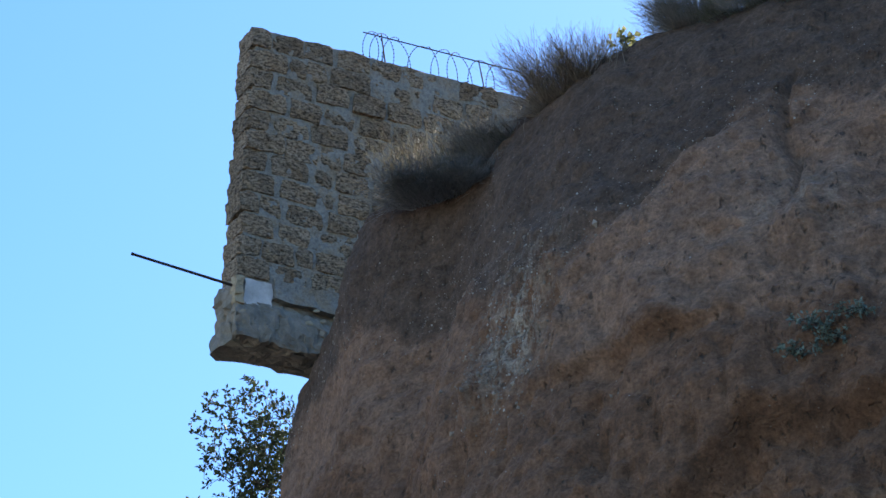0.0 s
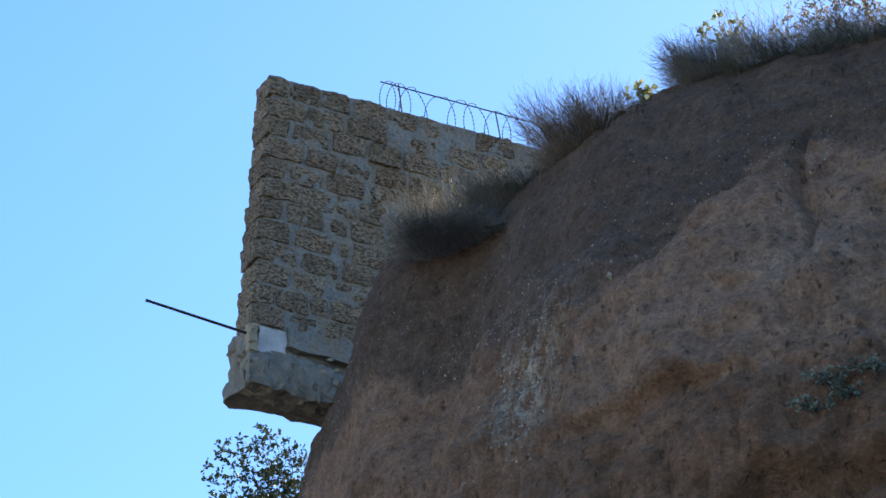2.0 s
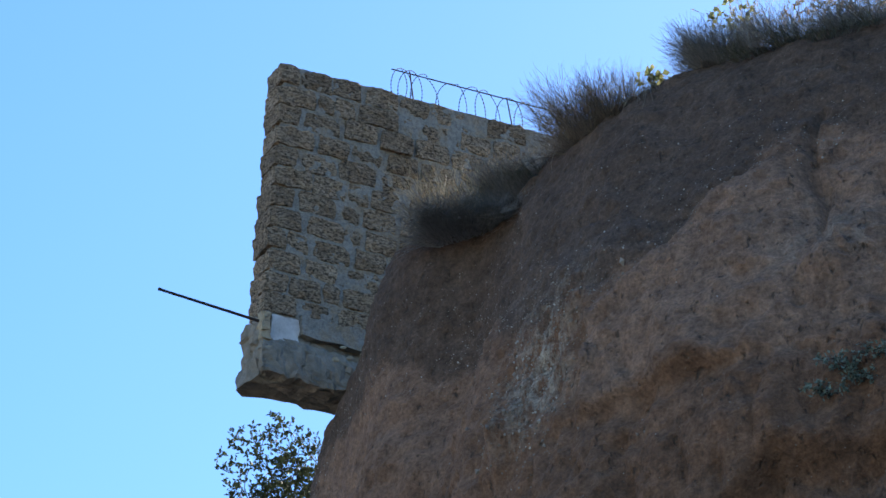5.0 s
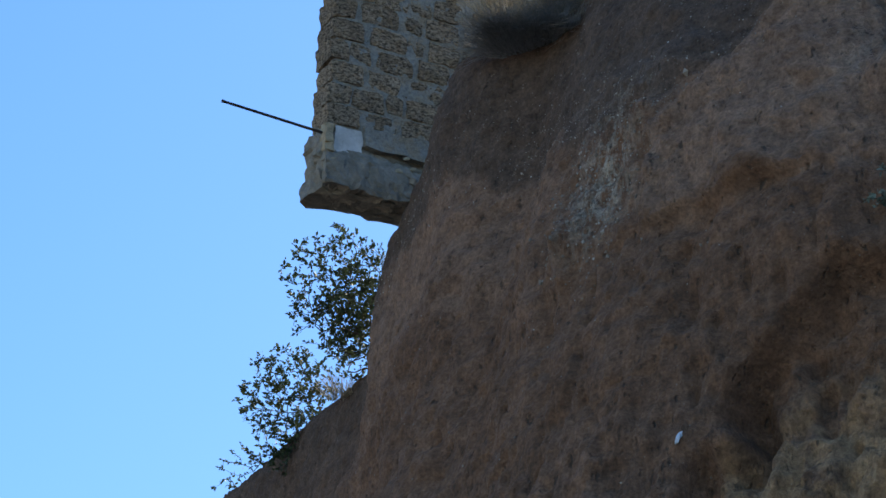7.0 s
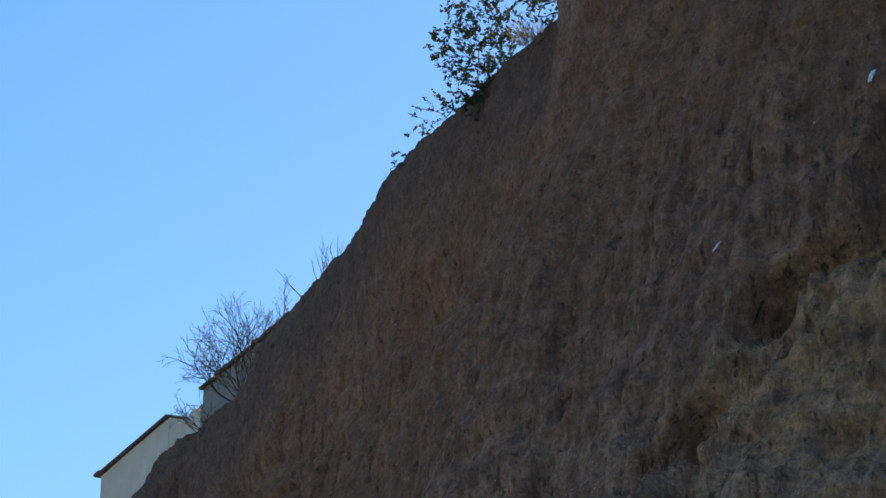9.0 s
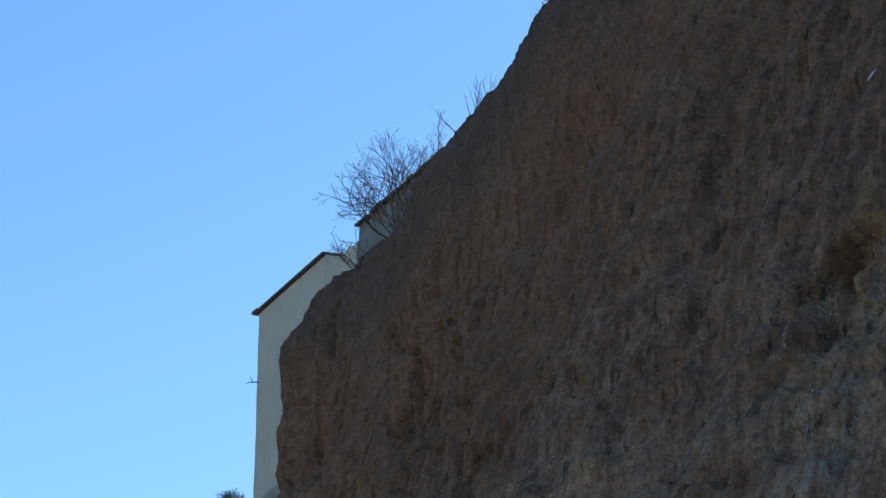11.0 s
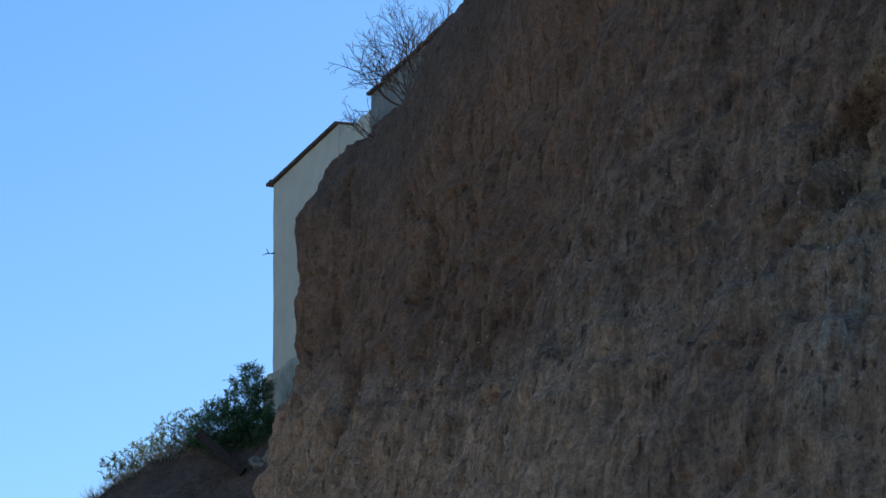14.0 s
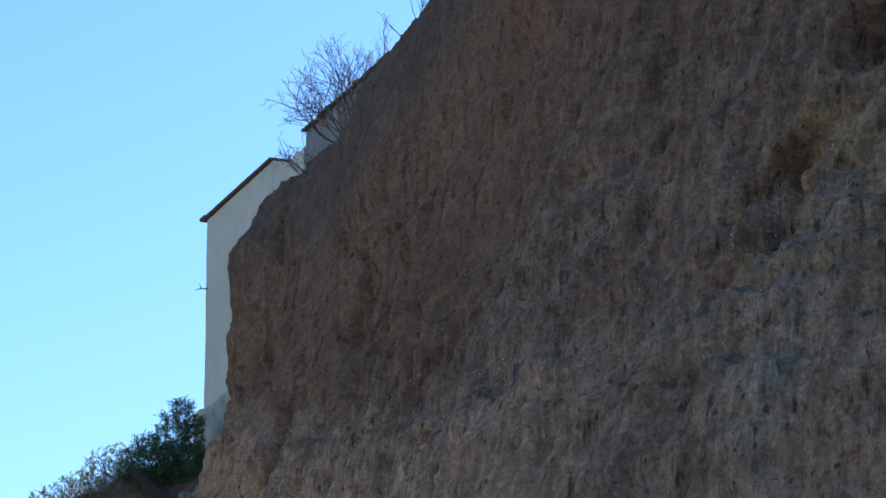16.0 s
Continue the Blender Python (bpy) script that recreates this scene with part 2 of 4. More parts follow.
# ---- ground ----
def build_ground():
    bm = bmesh.new()
    bmesh.ops.create_grid(bm, x_segments=40, y_segments=40, size=2000)
    for v in bm.verts:
        if v.co.length < 300:
            v.co.z = 0.15 * noise.noise(v.co * 0.1)
    tagged(part("ground", bm, SAND), "pale beach sand at the foot of the cliff", "ground", kind="structure")


build_ground()

# ---- cliff ----
# plan and height of the rim, from behind the camera to the far spur
RIM = [
    (16, -30.18, 17.6), (15, 0, 17.6), (12.6, 12, 17.5), (9.2, 18.2, 17.4), (6.0, 21.3, 17.15), (3.45, 22.6, 16.6), (2.66, 22.98, 16.57),
    (1.97, 23.4, 16.55), (1.37, 23.75, 16.5), (0.82, 24.5, 16.5), (0.24, 25.05, 16.3), (-0.4, 25.5, 16.1), (-0.64, 26.14, 16.0),
    (-0.85, 26.9, 15.9), (-1.13, 27.8, 15.8), (-1.27, 28.5, 15.7), (-1.48, 30.0, 15.6), (-2.1, 31.5, 15.6), (-2.93, 33.4, 15.6),
    (-4.09, 36.3, 15.6), (-5.58, 39.7, 15.6), (-6.67, 42.7, 15.6), (-7.42, 43.9, 15.6), (-7.66, 44.5, 15.4), (-7.4, 45.6, 15.4),
    (-5, 49, 15.4), (4, 60, 15.4),
]


def rim_steps(total):
    out, at = [0.0], 0.0
    while at < total:
        # fine only along the stretch that faces the beach path
        at += 0.022 if 55.5 < at < 84.3 else 0.6
        out.append(at)
    return np.array(out)


def cliff_frame():
    line, s = smooth_line(RIM, rim_steps)
    t = np.gradient(line[:, :2], s, axis=0)
    width = 1.2
    even = np.arange(0, s[-1], 0.1)
    te = np.stack([np.interp(even, s, t[:, k]) for k in (0, 1)], 1)
    kern = np.exp(-0.5 * (np.arange(-40, 41) * 0.1 / width) ** 2)
    kern /= kern.sum()
    te = np.stack([np.convolve(np.pad(te[:, k], 40, mode="edge"), kern, "valid") for k in (0, 1)], 1)
    t = np.stack([np.interp(s, even, te[:, k]) for k in (0, 1)], 1)
    t /= np.linalg.norm(t, axis=1)[:, None]
    return line, s, np.stack([-t[:, 1], t[:, 0]], 1)  # outward: to the left of the way


def ease(x, a, b):
    f = np.clip((x - a) / (b - a), 0, 1)
    return f * f * (3 - 2 * f)


def bump_at(s, d, s0, d0, ws, wd):
    return np.exp(-(((s - s0) / ws) ** 2) - ((d - d0) / wd) ** 2)


def humus_depth(s):
    """How deep the dark topsoil reaches below the rim."""
    return np.interp(s, [57.2, 58.0, 58.6, 59.2, 60.3, 61.5, 63.2, 66.0, 72.0, 77.0], [1.30, 1.52, 1.95, 2.32, 1.95, 1.35, 0.60, 0.40, 0.40, 0.60])


def gravel_depth(s):
    return 8.2 - 0.25 * (s - 60.5)


def hollow_line(d):
    return 58.13 + 0.5 * (d - 4.5)


def cliff_relief(s, d, p):
    """How far the face stands out, in metres, at s along the rim and d below it."""
    fade = ease(d, 0.0, 0.8) * (0.35 + 0.65 * ease(d, 0.8, 2.5))
    wob = 0.10 * value_noise(np.stack([s * 2.3, d * 2.3, 0 * s], 1), 61)
    calm = 1 - 0.55 * ease(d, 3.5, 6.0)
    out = 0.15 * fade * calm * fractal(p * 0.55, 3, 3)
    # beds: harder layers stand out in ledges
    bed = p[:, 2] + 0.25 * value_noise(p * 0.5, 9)
    out += 0.045 * fade * calm * value_noise(np.stack([bed * 2.6, p[:, 0] * 0.25, p[:, 1] * 0.25], 1), 21)
    out += 0.022 * fade * value_noise(np.stack([bed * 7.0, p[:, 0] * 0.5, p[:, 1] * 0.5], 1), 22)
    # runnels and pits down the lower face
    run = np.stack([s * 8.0, d * 1.3, 0 * s], 1)
    out += (0.055 + 0.025 * ease(s, 64, 68)) * fade * ease(d, 2.5, 6) * fractal(run, 4, 31)
    flute = fractal(np.stack([s * 2.6, d * 1.0, 0 * s + 9], 1), 4, 37)
    out -= (0.03 + 0.13 * ease(s, 67, 72)) * fade * ease(d, 0.8, 2.0) * (1 - ease(np.abs(flute), 0.0, 0.16))
    pit = fractal(np.stack([s * 8.0, d * 2.8, 0 * s + 4], 1), 2, 33)
    out -= 0.06 * ease(pit, 0.5, 0.95) * ease(d, 2.0, 4.5)
    # clods
    out += 0.045 * calm * fractal(p * 2.6, 2, 41) * (0.3 + 0.7 * fade)
    out += 0.020 * fractal(p * 9.0, 2, 51) + 0.010 * fractal(p * 20.0, 2, 55)
    out += 0.022 * fractal(p * 5.0 + 5, 2, 57) * fade
    out += 0.14 * bump_at(s, d, 71.3, 0.3, 1.5, 0.7) - 0.10 * bump_at(s, d, 67.0, 0.4, 1.2, 0.7) + 0.12 * bump_at(s, d, 82.0, 0.7, 2.0, 0.5) + 0.09 * ease(s, 79.5, 81) * fractal(p * 1.3, 3, 95)
    out += 0.12 * bump_at(s, d, 62.4, 0.2, 0.8, 0.9)
    out -= 0.10 * ease(s, 80.3, 82.0) * ease(d, 2.8, 3.6)
    # the tan slab, undercut along its foot and broken at its side
    ss, dd = s + wob, d + wob
    foot = 3.14 + 0.14 * ease(58.9 - ss, 0.0, 0.8)
    slab = ease(dd, humus_depth(s) - 0.12, humus_depth(s) + 0.12) * (1 - ease(dd, foot, foot + 0.06)) * (1 - ease(ss, 59.18, 59.25)) * ease(ss, 57.75, 58.25)
    out += 0.11 * slab + 0.06 * ease(dd, 3.3, 3.5) * (1 - ease(dd, 3.6, 4.6)) * (1 - ease(ss, 59.0, 59.4)) * ease(ss, 57.2, 57.9)
    out -= 0.09 * bump_at(ss, dd, 59.62, 2.75, 0.22, 0.5)
    out += 0.10 * bump_at(ss, dd, 59.95, 2.9, 0.10, 0.35)
    out += 0.13 * bump_at(s, d, 57.45, 2.55, 0.2, 0.22)
    # the hollow below, with rough walls
    edge = ease(hollow_line(d) - s + 2.6 * wob, -0.04, 0.12) * ease(d + 1.5 * wob, 3.92, 4.12) * (1 - ease(d, 7.4, 8.3))
    within = np.maximum(0, np.minimum(hollow_line(d) - s + 2.6 * wob, (d + 1.5 * wob - 3.98) * 1.4))
    out -= edge * (0.14 + 0.30 * np.exp(-within / 0.22) + 0.10 * fractal(p * 1.5, 3, 71) + 0.06 * fractal(p * 5.0, 3, 73))
    # thin beds and a slanting undercut below the hollow
    thin = ease(60.6 - s, 0.0, 0.7) * ease(d, 7.0, 7.3) * (1 - ease(d, 8.2, 8.5))
    out += 0.035 * thin * value_noise(np.stack([(d + 0.16 * s + 0.4 * wob) * 13.0, s * 0.8, 0 * s], 1), 75)
    slant = d - 7.42 - 1.2 * (s - 59.72) + 1.5 * wob
    out -= 0.16 * np.exp(-((slant / 0.07) ** 2)) * ease(s, 59.45, 59.6) * (1 - ease(s, 60.1, 60.3))
    # long cracks and dents
    out -= 0.09 * np.exp(-(((s - 57.66 + 0.14 * (d - 1.6) + 2.0 * wob) / 0.035) ** 2)) * ease(d, 0.9, 1.2) * (1 - ease(d, 2.2, 2.35))
    for at, top, foot, wide, deep in ((80.6, 0.45, 1.15, 0.09, 0.5), (81.1, 0.5, 0.9, 0.10, 0.3), (78.05, 3.6, 5.0, 0.08, 0.5), (76.4, 4.6, 5.6, 0.10, 0.4), (78.6, 2.4, 3.4, 0.12, 0.3), (75.2, 1.4, 2.6, 0.10, 0.3), (73.0, 2.2, 3.6, 0.08, 0.3), (71.0, 4.6, 5.6, 0.07, 0.3)):
        out -= deep * np.exp(-(((s - at + 0.8 * wob) / wide) ** 2)) * ease(d + wob, top, top + 0.25) * (1 - ease(d + wob, foot - 0.3, foot))
    out -= 0.16 * bump_at(s, d, 77.4, 1.7, 0.5, 0.35) + 0.20 * bump_at(s, d, 75.0, 3.4, 0.5, 0.5) + 0.14 * bump_at(s, d, 62.4, 7.06, 0.2, 0.12)
    # the bed under the gravel stands out
    out += 0.07 * ease(d + 2 * wob, gravel_depth(s) + 0.1, gravel_depth(s) + 0.2)
    return out


def soil_masks(s, d, p):
    """Which kind of earth lies where, from 0 to 1."""
    wob = 0.35 * fractal(p * 0.9, 4, 81) + 0.16 * fractal(p * 4.0, 3, 83)
    dh, dg = humus_depth(s), gravel_depth(s)
    humus = 1 - ease(d + wob * 0.6, dh - 0.15, dh + 0.2 + 1.2 * ease(s, 63, 68))
    face = ease(d + wob * 0.6, dh - 0.1, dh + 0.15)
    slab = face * (1 - ease(d + 0.5 * wob, 3.2, 3.45)) * (1 - ease(s + 0.3 * wob, 59.2, 59.4))
    flank = face * ease(s, 60.2, 60.8) * (1 - ease(d + wob, dh + 1.0, dh + 1.5)) * (1 - ease(s, 64, 67))
    tan = 0.85 * slab + 0.6 * flank
    tan = np.maximum(tan, ease(d + wob, dg + 0.0, dg + 0.25) * (0.75 + 0.25 * value_noise(p * 1.2, 85)))
    tan = np.maximum(tan, 0.35 * ease(d + wob, 4.5, 7.0))
    clay = ease(d + 2 * wob - 1.6 * (s - 60.0), dg + 0.2, dg + 1.2)
    clay = np.maximum(clay, 0.55 * ease(d + wob, dg + 0.1, dg + 0.35) * ease(s, 60, 62))
    inside = ease(hollow_line(d) - s + wob, -0.12, 0.12) * ease(d, 4.6, 5.2) * (1 - ease(d, 7.8, 8.6))
    band = np.exp(-(((d - dg + 0.5 * wob) / 0.16) ** 2)) + 0.7 * np.exp(-(((d - dg + 0.9 + wob) / 0.14) ** 2)) * (s < 66)
    shell = bump_at(s, d + 0.5 * wob, 59.75, 2.55, 0.36, 0.45)
    layers = ease(60.6 - s, 0.0, 0.7) * ease(d, 7.0, 7.3) * (1 - ease(d, 8.2, 8.5)) * ease(value_noise(np.stack([(d + 0.16 * s + 0.12 * wob) * 13.0, s * 0.8, 0 * s], 1), 75), 0.0, 0.6)
    lime = np.clip(shell + 0.6 * bump_at(s, d, 59.35, 8.75, 0.28, 0.75) + 0.4 * bump_at(s, d + wob, 57.5, 2.5, 0.35, 0.3), 0, 1)
    return {"deep": ease(d + wob, 3.5, 6.0), "humus": humus, "tan": np.clip(tan, 0, 1), "clay": clay * (0.9 - 0.6 * (1 - ease(s, 60.0, 61.8))), "ochre": inside * 0.85, "gravel": np.clip(np.maximum(band * 0.7, 0.7 * layers), 0, 1), "pale": lime}


def build_cliff():
    line, s, n = cliff_frame()
    deep = np.concatenate([np.arange(0, 10.6, 0.0225), np.linspace(10.6, 16.0, 30)])
    S, D = np.meshgrid(s, deep)
    top = (line[:, 2] - 0.30 * np.exp(-(((s - 78.0) / 1.1) ** 2)))[None, :]
    # leaning face, steeper at the rim towards the spur, then a talus slope to the beach
    near, far = 1 - ease(S, 60.2, 61.4), ease(S, 66, 70)
    lean = near * (0.30 * D + 0.22 * (1 - np.exp(-D / 0.25)))
    bend = 1.7 + 0.3 * far
    lean += (1 - near) * (0.03 * D + 0.30 * np.maximum(0, D - bend) + (0.10 - 0.04 * far) * (1 - np.exp(-D / 0.2)))
    lean += 0.05 * np.sin(D * 0.9) + np.maximum(0, D - 12.5) * 1.0
    X = line[None, :, 0] + n[None, :, 0] * lean
    Y = line[None, :, 1] + n[None, :, 1] * lean
    Z = top - D * np.maximum(1.0, (top + 0.3) / 16.0)
    P = np.stack([X.ravel(), Y.ravel(), Z.ravel()], 1)
    R = cliff_relief(S.ravel(), D.ravel(), P).reshape(S.shape)
    X += n[None, :, 0] * R
    Y += n[None, :, 1] * R
    Z += 0.35 * R
    face = np.stack([X, Y, Z], 2)
    # the land behind the rim
    land = []
    for w in (45.0, 20.0, 8.0, 3.0, 1.2, 0.5, 0.2):
        q = face[0].copy()
        q[:, :2] -= n * w * 0.9
        q[:, 2] += 0.02 * w + 0.05 * np.sin(s * 3 + w) * min(1, w)
        land.append(q)
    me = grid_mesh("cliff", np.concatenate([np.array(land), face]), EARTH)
    for name, mask in soil_masks(S.ravel(), D.ravel(), P).items():
        a = me.attributes.new(name, "FLOAT", "POINT")
        skirt = np.full(7 * len(s), 1.0 if name == "humus" else 0.0)
        a.data.foreach_set("value", np.concatenate([skirt, mask]).astype(np.float32))
    ob = new("cliff", me)
    tagged(ob, "eroded brown loam cliff with layered beds, in shade", "cliff", kind="structure")
    return s, deep, face, n


CLIFF_S, CLIFF_D, CLIFF_FACE, CLIFF_OUT = build_cliff()


def on_cliff(s, d):
    """The place on the face at s along the rim and d below it, and the way out of it."""
    i, j = int(np.searchsorted(CLIFF_S, s)), int(np.searchsorted(CLIFF_D, d))
    return Vector(CLIFF_FACE[j, i]), Vector((*CLIFF_OUT[i], 0.3)).normalized()


# ---- far bank that carries the house ----
BANK = [(-40, -2), (-30, 0), (-22, 5), (-15.5, 11.3), (-13.6, 12.65), (-12.8, 13.35), (-11.9, 13.95), (-11.2, 14.32), (-10.3, 14.35), (-9.6, 14.8), (-8.5, 15.1), (6, 15.3)]


def bank_height(x, y):
    z = np.interp(x, [b[0] for b in BANK], [b[1] for b in BANK])
    return z - np.maximum(0, 53.6 - y) * 1.1 + np.minimum(0.6, np.maximum(0, y - 54) * 0.1)


def build_bank():
    x = np.concatenate([np.linspace(-40, -15.2, 30), np.arange(-15, -7, 0.06), np.linspace(-6.9, 6, 12)])
    y = np.concatenate([np.linspace(38, 51, 20), np.arange(51.2, 56, 0.08), np.linspace(56.5, 90, 12)])
    X, Y = np.meshgrid(x, y)
    P = np.stack([X.ravel(), Y.ravel(), bank_height(X.ravel(), Y.ravel())], 1)
    P[:, 2] += 0.10 * fractal(P * np.array([1.5, 1.5, 0.3]), 4, 91)
    P[:, 2] = np.maximum(P[:, 2], -2)
    me = grid_mesh("bank", P.reshape(*X.shape, 3), EARTH)
    a = me.attributes.new("humus", "FLOAT", "POINT")
    a.data.foreach_set("value", np.full(len(P), 0.8, np.float32))
    tagged(new("far_bank", me), "overgrown brown earth bank below the house", "bank", kind="structure")


build_bank()

# ---- ruined stone wall on the rim ----
WALL_AT, WALL_TURN, LEAN_ALONG = (-1.77, 27.17, 16.41), 27.0, 0.045
COURSE, COURSES = 0.2140, 12


def wall_body():
    wall = thing("stone_wall", WALL_AT, "ruined wall of brown shell-stone blocks and grey mortar, overhanging the cliff", "wall", turn=WALL_TURN)
    high = COURSE * COURSES
    core = bmesh.new()
    for start, end, step in ((0.03, 3.4, 0.035), (3.4, 6.2, 0.35)):
        cols = int((end - start) / step)
        rows = int(high / 0.035)
        for y, flip in ((0.004, False), (0.285, True)):
            grid = []
            for i in range(cols + 1):
                line = []
                for k in range(rows + 1):
                    q = Vector((start + (end - start) * i / cols, y, k / rows * (high - 0.015)))
                    swell = 0.012 * noise.noise(q * 6) + 0.012 * noise.noise(q * 13) + 0.008 * noise.noise(q * 29)
                    line.append(core.verts.new((q.x + q.z * LEAN_ALONG, q.y + (-swell if not flip else swell), q.z)))
                grid.append(line)
            for i in range(cols):
                for k in range(rows):
                    f = (grid[i][k], grid[i + 1][k], grid[i + 1][k + 1], grid[i][k + 1])
                    core.faces.new(f[::-1] if flip else f)
            if flip:
                for i in range(cols):
                    core.faces.new((front[i][rows], front[i + 1][rows], grid[i + 1][rows], grid[i][rows]))
                for i in ((0,) if start < 1 else (cols,)):
                    for k in range(rows):
                        f = (front[i][k], front[i][k + 1], grid[i][k + 1], grid[i][k])
                        core.faces.new(f if i == 0 else f[::-1])
            front = grid
    part("mortar", core, MORTAR, wall, "smeared grey cement mortar", smooth=True)
    return wall


def block_mesh(k, length, deep):
    bm = box(0, length, 0, deep, 0, 0.186, cuts=0.03, rough=0.0)
    for v in bm.verts:
        # worn, ragged faces and rounded corners
        ex = min(v.co.x, length - v.co.x)
        ez = min(v.co.z, 0.186 - v.co.z)
        wear = max(0.0, 1 - math.hypot(min(ex, 0.04), min(ez, 0.04)) / 0.04)
        if v.co.y < 0.01:
            v.co.y += 0.016 * wear
        q = v.co * 7 + Vector((k * 5.7, k * 2.1, k))
        v.co += 0.016 * noise.noise_vector(q) + 0.013 * noise.noise_vector(q * 2.6) + 0.007 * noise.noise_vector(q * 6)
    me = bpy.data.meshes.new("block")
    bm.to_mesh(me)
    bm.free()
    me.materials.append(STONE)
    return me


def lay_blocks(wall):
    rng = random.Random(11)
    shapes = [(length, block_mesh(k, length, 0.11)) for k, length in enumerate((0.36, 0.34, 0.3, 0.39, 0.26, 0.18, 0.33, 0.28, 0.15, 0.31))]
    quoins = [(length, block_mesh(k + 20, length, 0.30)) for k, length in enumerate((0.35, 0.3, 0.21, 0.18))]
    for row in range(COURSES):
        z = row * COURSE + 0.012
        x = 0.0 - rng.uniform(0, 0.02) if row % 2 else rng.uniform(-0.015, 0.01)
        first = True
        while x < 6.0:
            length, me = rng.choice(shapes) if not first else rng.choice(quoins[2:] if row % 2 else quoins[:2])
            ob = new("block", me)
            ob.parent = wall
            proud = rng.uniform(-0.021, 0.011)
            if row == 9 and 0.75 < x < 1.15:
                proud = -0.045
            if first:
                proud = -0.012
            ob.matrix_basis = pose(x + z * LEAN_ALONG, proud, z + rng.uniform(-0.014, 0.014), 0, rng.uniform(-2.2, 2.2), rng.uniform(-1, 1) * (not first))
            x += length + rng.uniform(0.015, 0.075)
            first = False


stone_wall = wall_body()


def build_footing():
    foot = thing("footing_beam", WALL_AT, "broken grey concrete footing beam overhanging the cliff rim", "beam", turn=WALL_TURN)
    core = box(-0.04, 6.2, 0.03, 0.38, -0.62, -0.004, cuts=0.04, rough=0.042, seed=5)
    for v in core.verts:
        # the broken end flares towards its foot
        v.co.x += (0.10 * (v.co.z + 0.3) if v.co.x < 0.05 else 0) - 0.03 * noise.noise(v.co * 4)
    part("core", core, CONCRETE, foot)
    lip = box(-0.03, 0.98, -0.07, 0.2, -0.61, -0.27, cuts=0.028, rough=0.04, seed=8)
    for v in lip.verts:
        f = (v.co.x + 0.06) / 1.04
        if v.co.z > -0.45:
            v.co.z += 0.10 * math.sin(math.pi * min(1, f * 1.15)) - 0.05 * f
        v.co.y += 0.10 * max(0, (v.co.z + 0.36) / 0.2) ** 1.5
    part("lip", lip, CONCRETE, foot, "bulging lip of coarse concrete")
    slab = box(0.345, 6.0, -0.035, 0.06, -0.16, 0.03, cuts=0.045, rough=0.014, seed=9)
    for v in slab.verts:
        v.co.z -= 0.03 * noise.noise(v.co * 5)
    part("upper_band", slab, MORTAR, foot, "smooth grey mortar band")
    patch = box(0.075, 0.335, 0.0, 0.06, -0.31, 0.0, cuts=0.05, rough=0.006, seed=2)
    for v in patch.verts:
        # a ragged, slanting piece
        v.co.x += 0.10 * (v.co.z + 0.1) * (1 - v.co.x / 0.34) + 0.02 * noise.noise(v.co * 14)
        v.co.z += 0.06 * (v.co.x - 0.1) * (v.co.z < -0.15) - 0.02 * noise.noise(v.co * 11 + Vector((3, 0, 0)))
    part("plaster_patch", patch, WHITE_PLASTER, foot, "pale smooth plaster patch")
    for k, z in enumerate((-0.03, -0.12, -0.2, -0.27)):
        part("rubble", box(-0.03, 0.05, -0.05, 0.06, z - 0.075, z + 0.01, cuts=0.025, rough=0.022, seed=20 + k), RUBBLE, foot, "broken yellowish stone bit")
    for k, (x, z, r) in enumerate(((0.66, -0.33, 0.05), (0.42, -0.4, 0.03), (0.78, -0.29, 0.035), (0.05, -0.36, 0.04), (0.95, -0.22, 0.04), (0.72, -0.2, 0.03))):
        bm = bmesh.new()
        bmesh.ops.create_icosphere(bm, subdivisions=2, radius=r * 0.65)
        for v in bm.verts:
            v.co *= 1 + 1.1 * noise.noise(v.co * 22 + Vector((k, 0, 0)))
            v.co = Vector((x + v.co.x * 1.5 + v.co.z * 0.6, -0.062 + v.co.y * 0.3, z + v.co.z * 0.8))
        part("rubble", bm, RUBBLE, foot, "broken yellowish stone bit")
    return foot


footing_beam = build_footing()


def build_bar():
    bar = thing("steel_pipe", WALL_AT, "thin dark rusty steel pipe sticking out of the footing", "pipe", turn=WALL_TURN)
    bm = bmesh.new()
    tube(bm, (0.0, 0.02, -0.09), (-0.96, 0.0, -0.02), 0.013, 0.012, 8)
    part("rod", bm, STEEL, bar)
    bm = bmesh.new()
    tube(bm, (-0.955, 0.0, -0.0203), (-0.975, 0.0, -0.0187), 0.0145, 0.0145, 8)
    part("rim", bm, STEEL, bar)


build_bar()


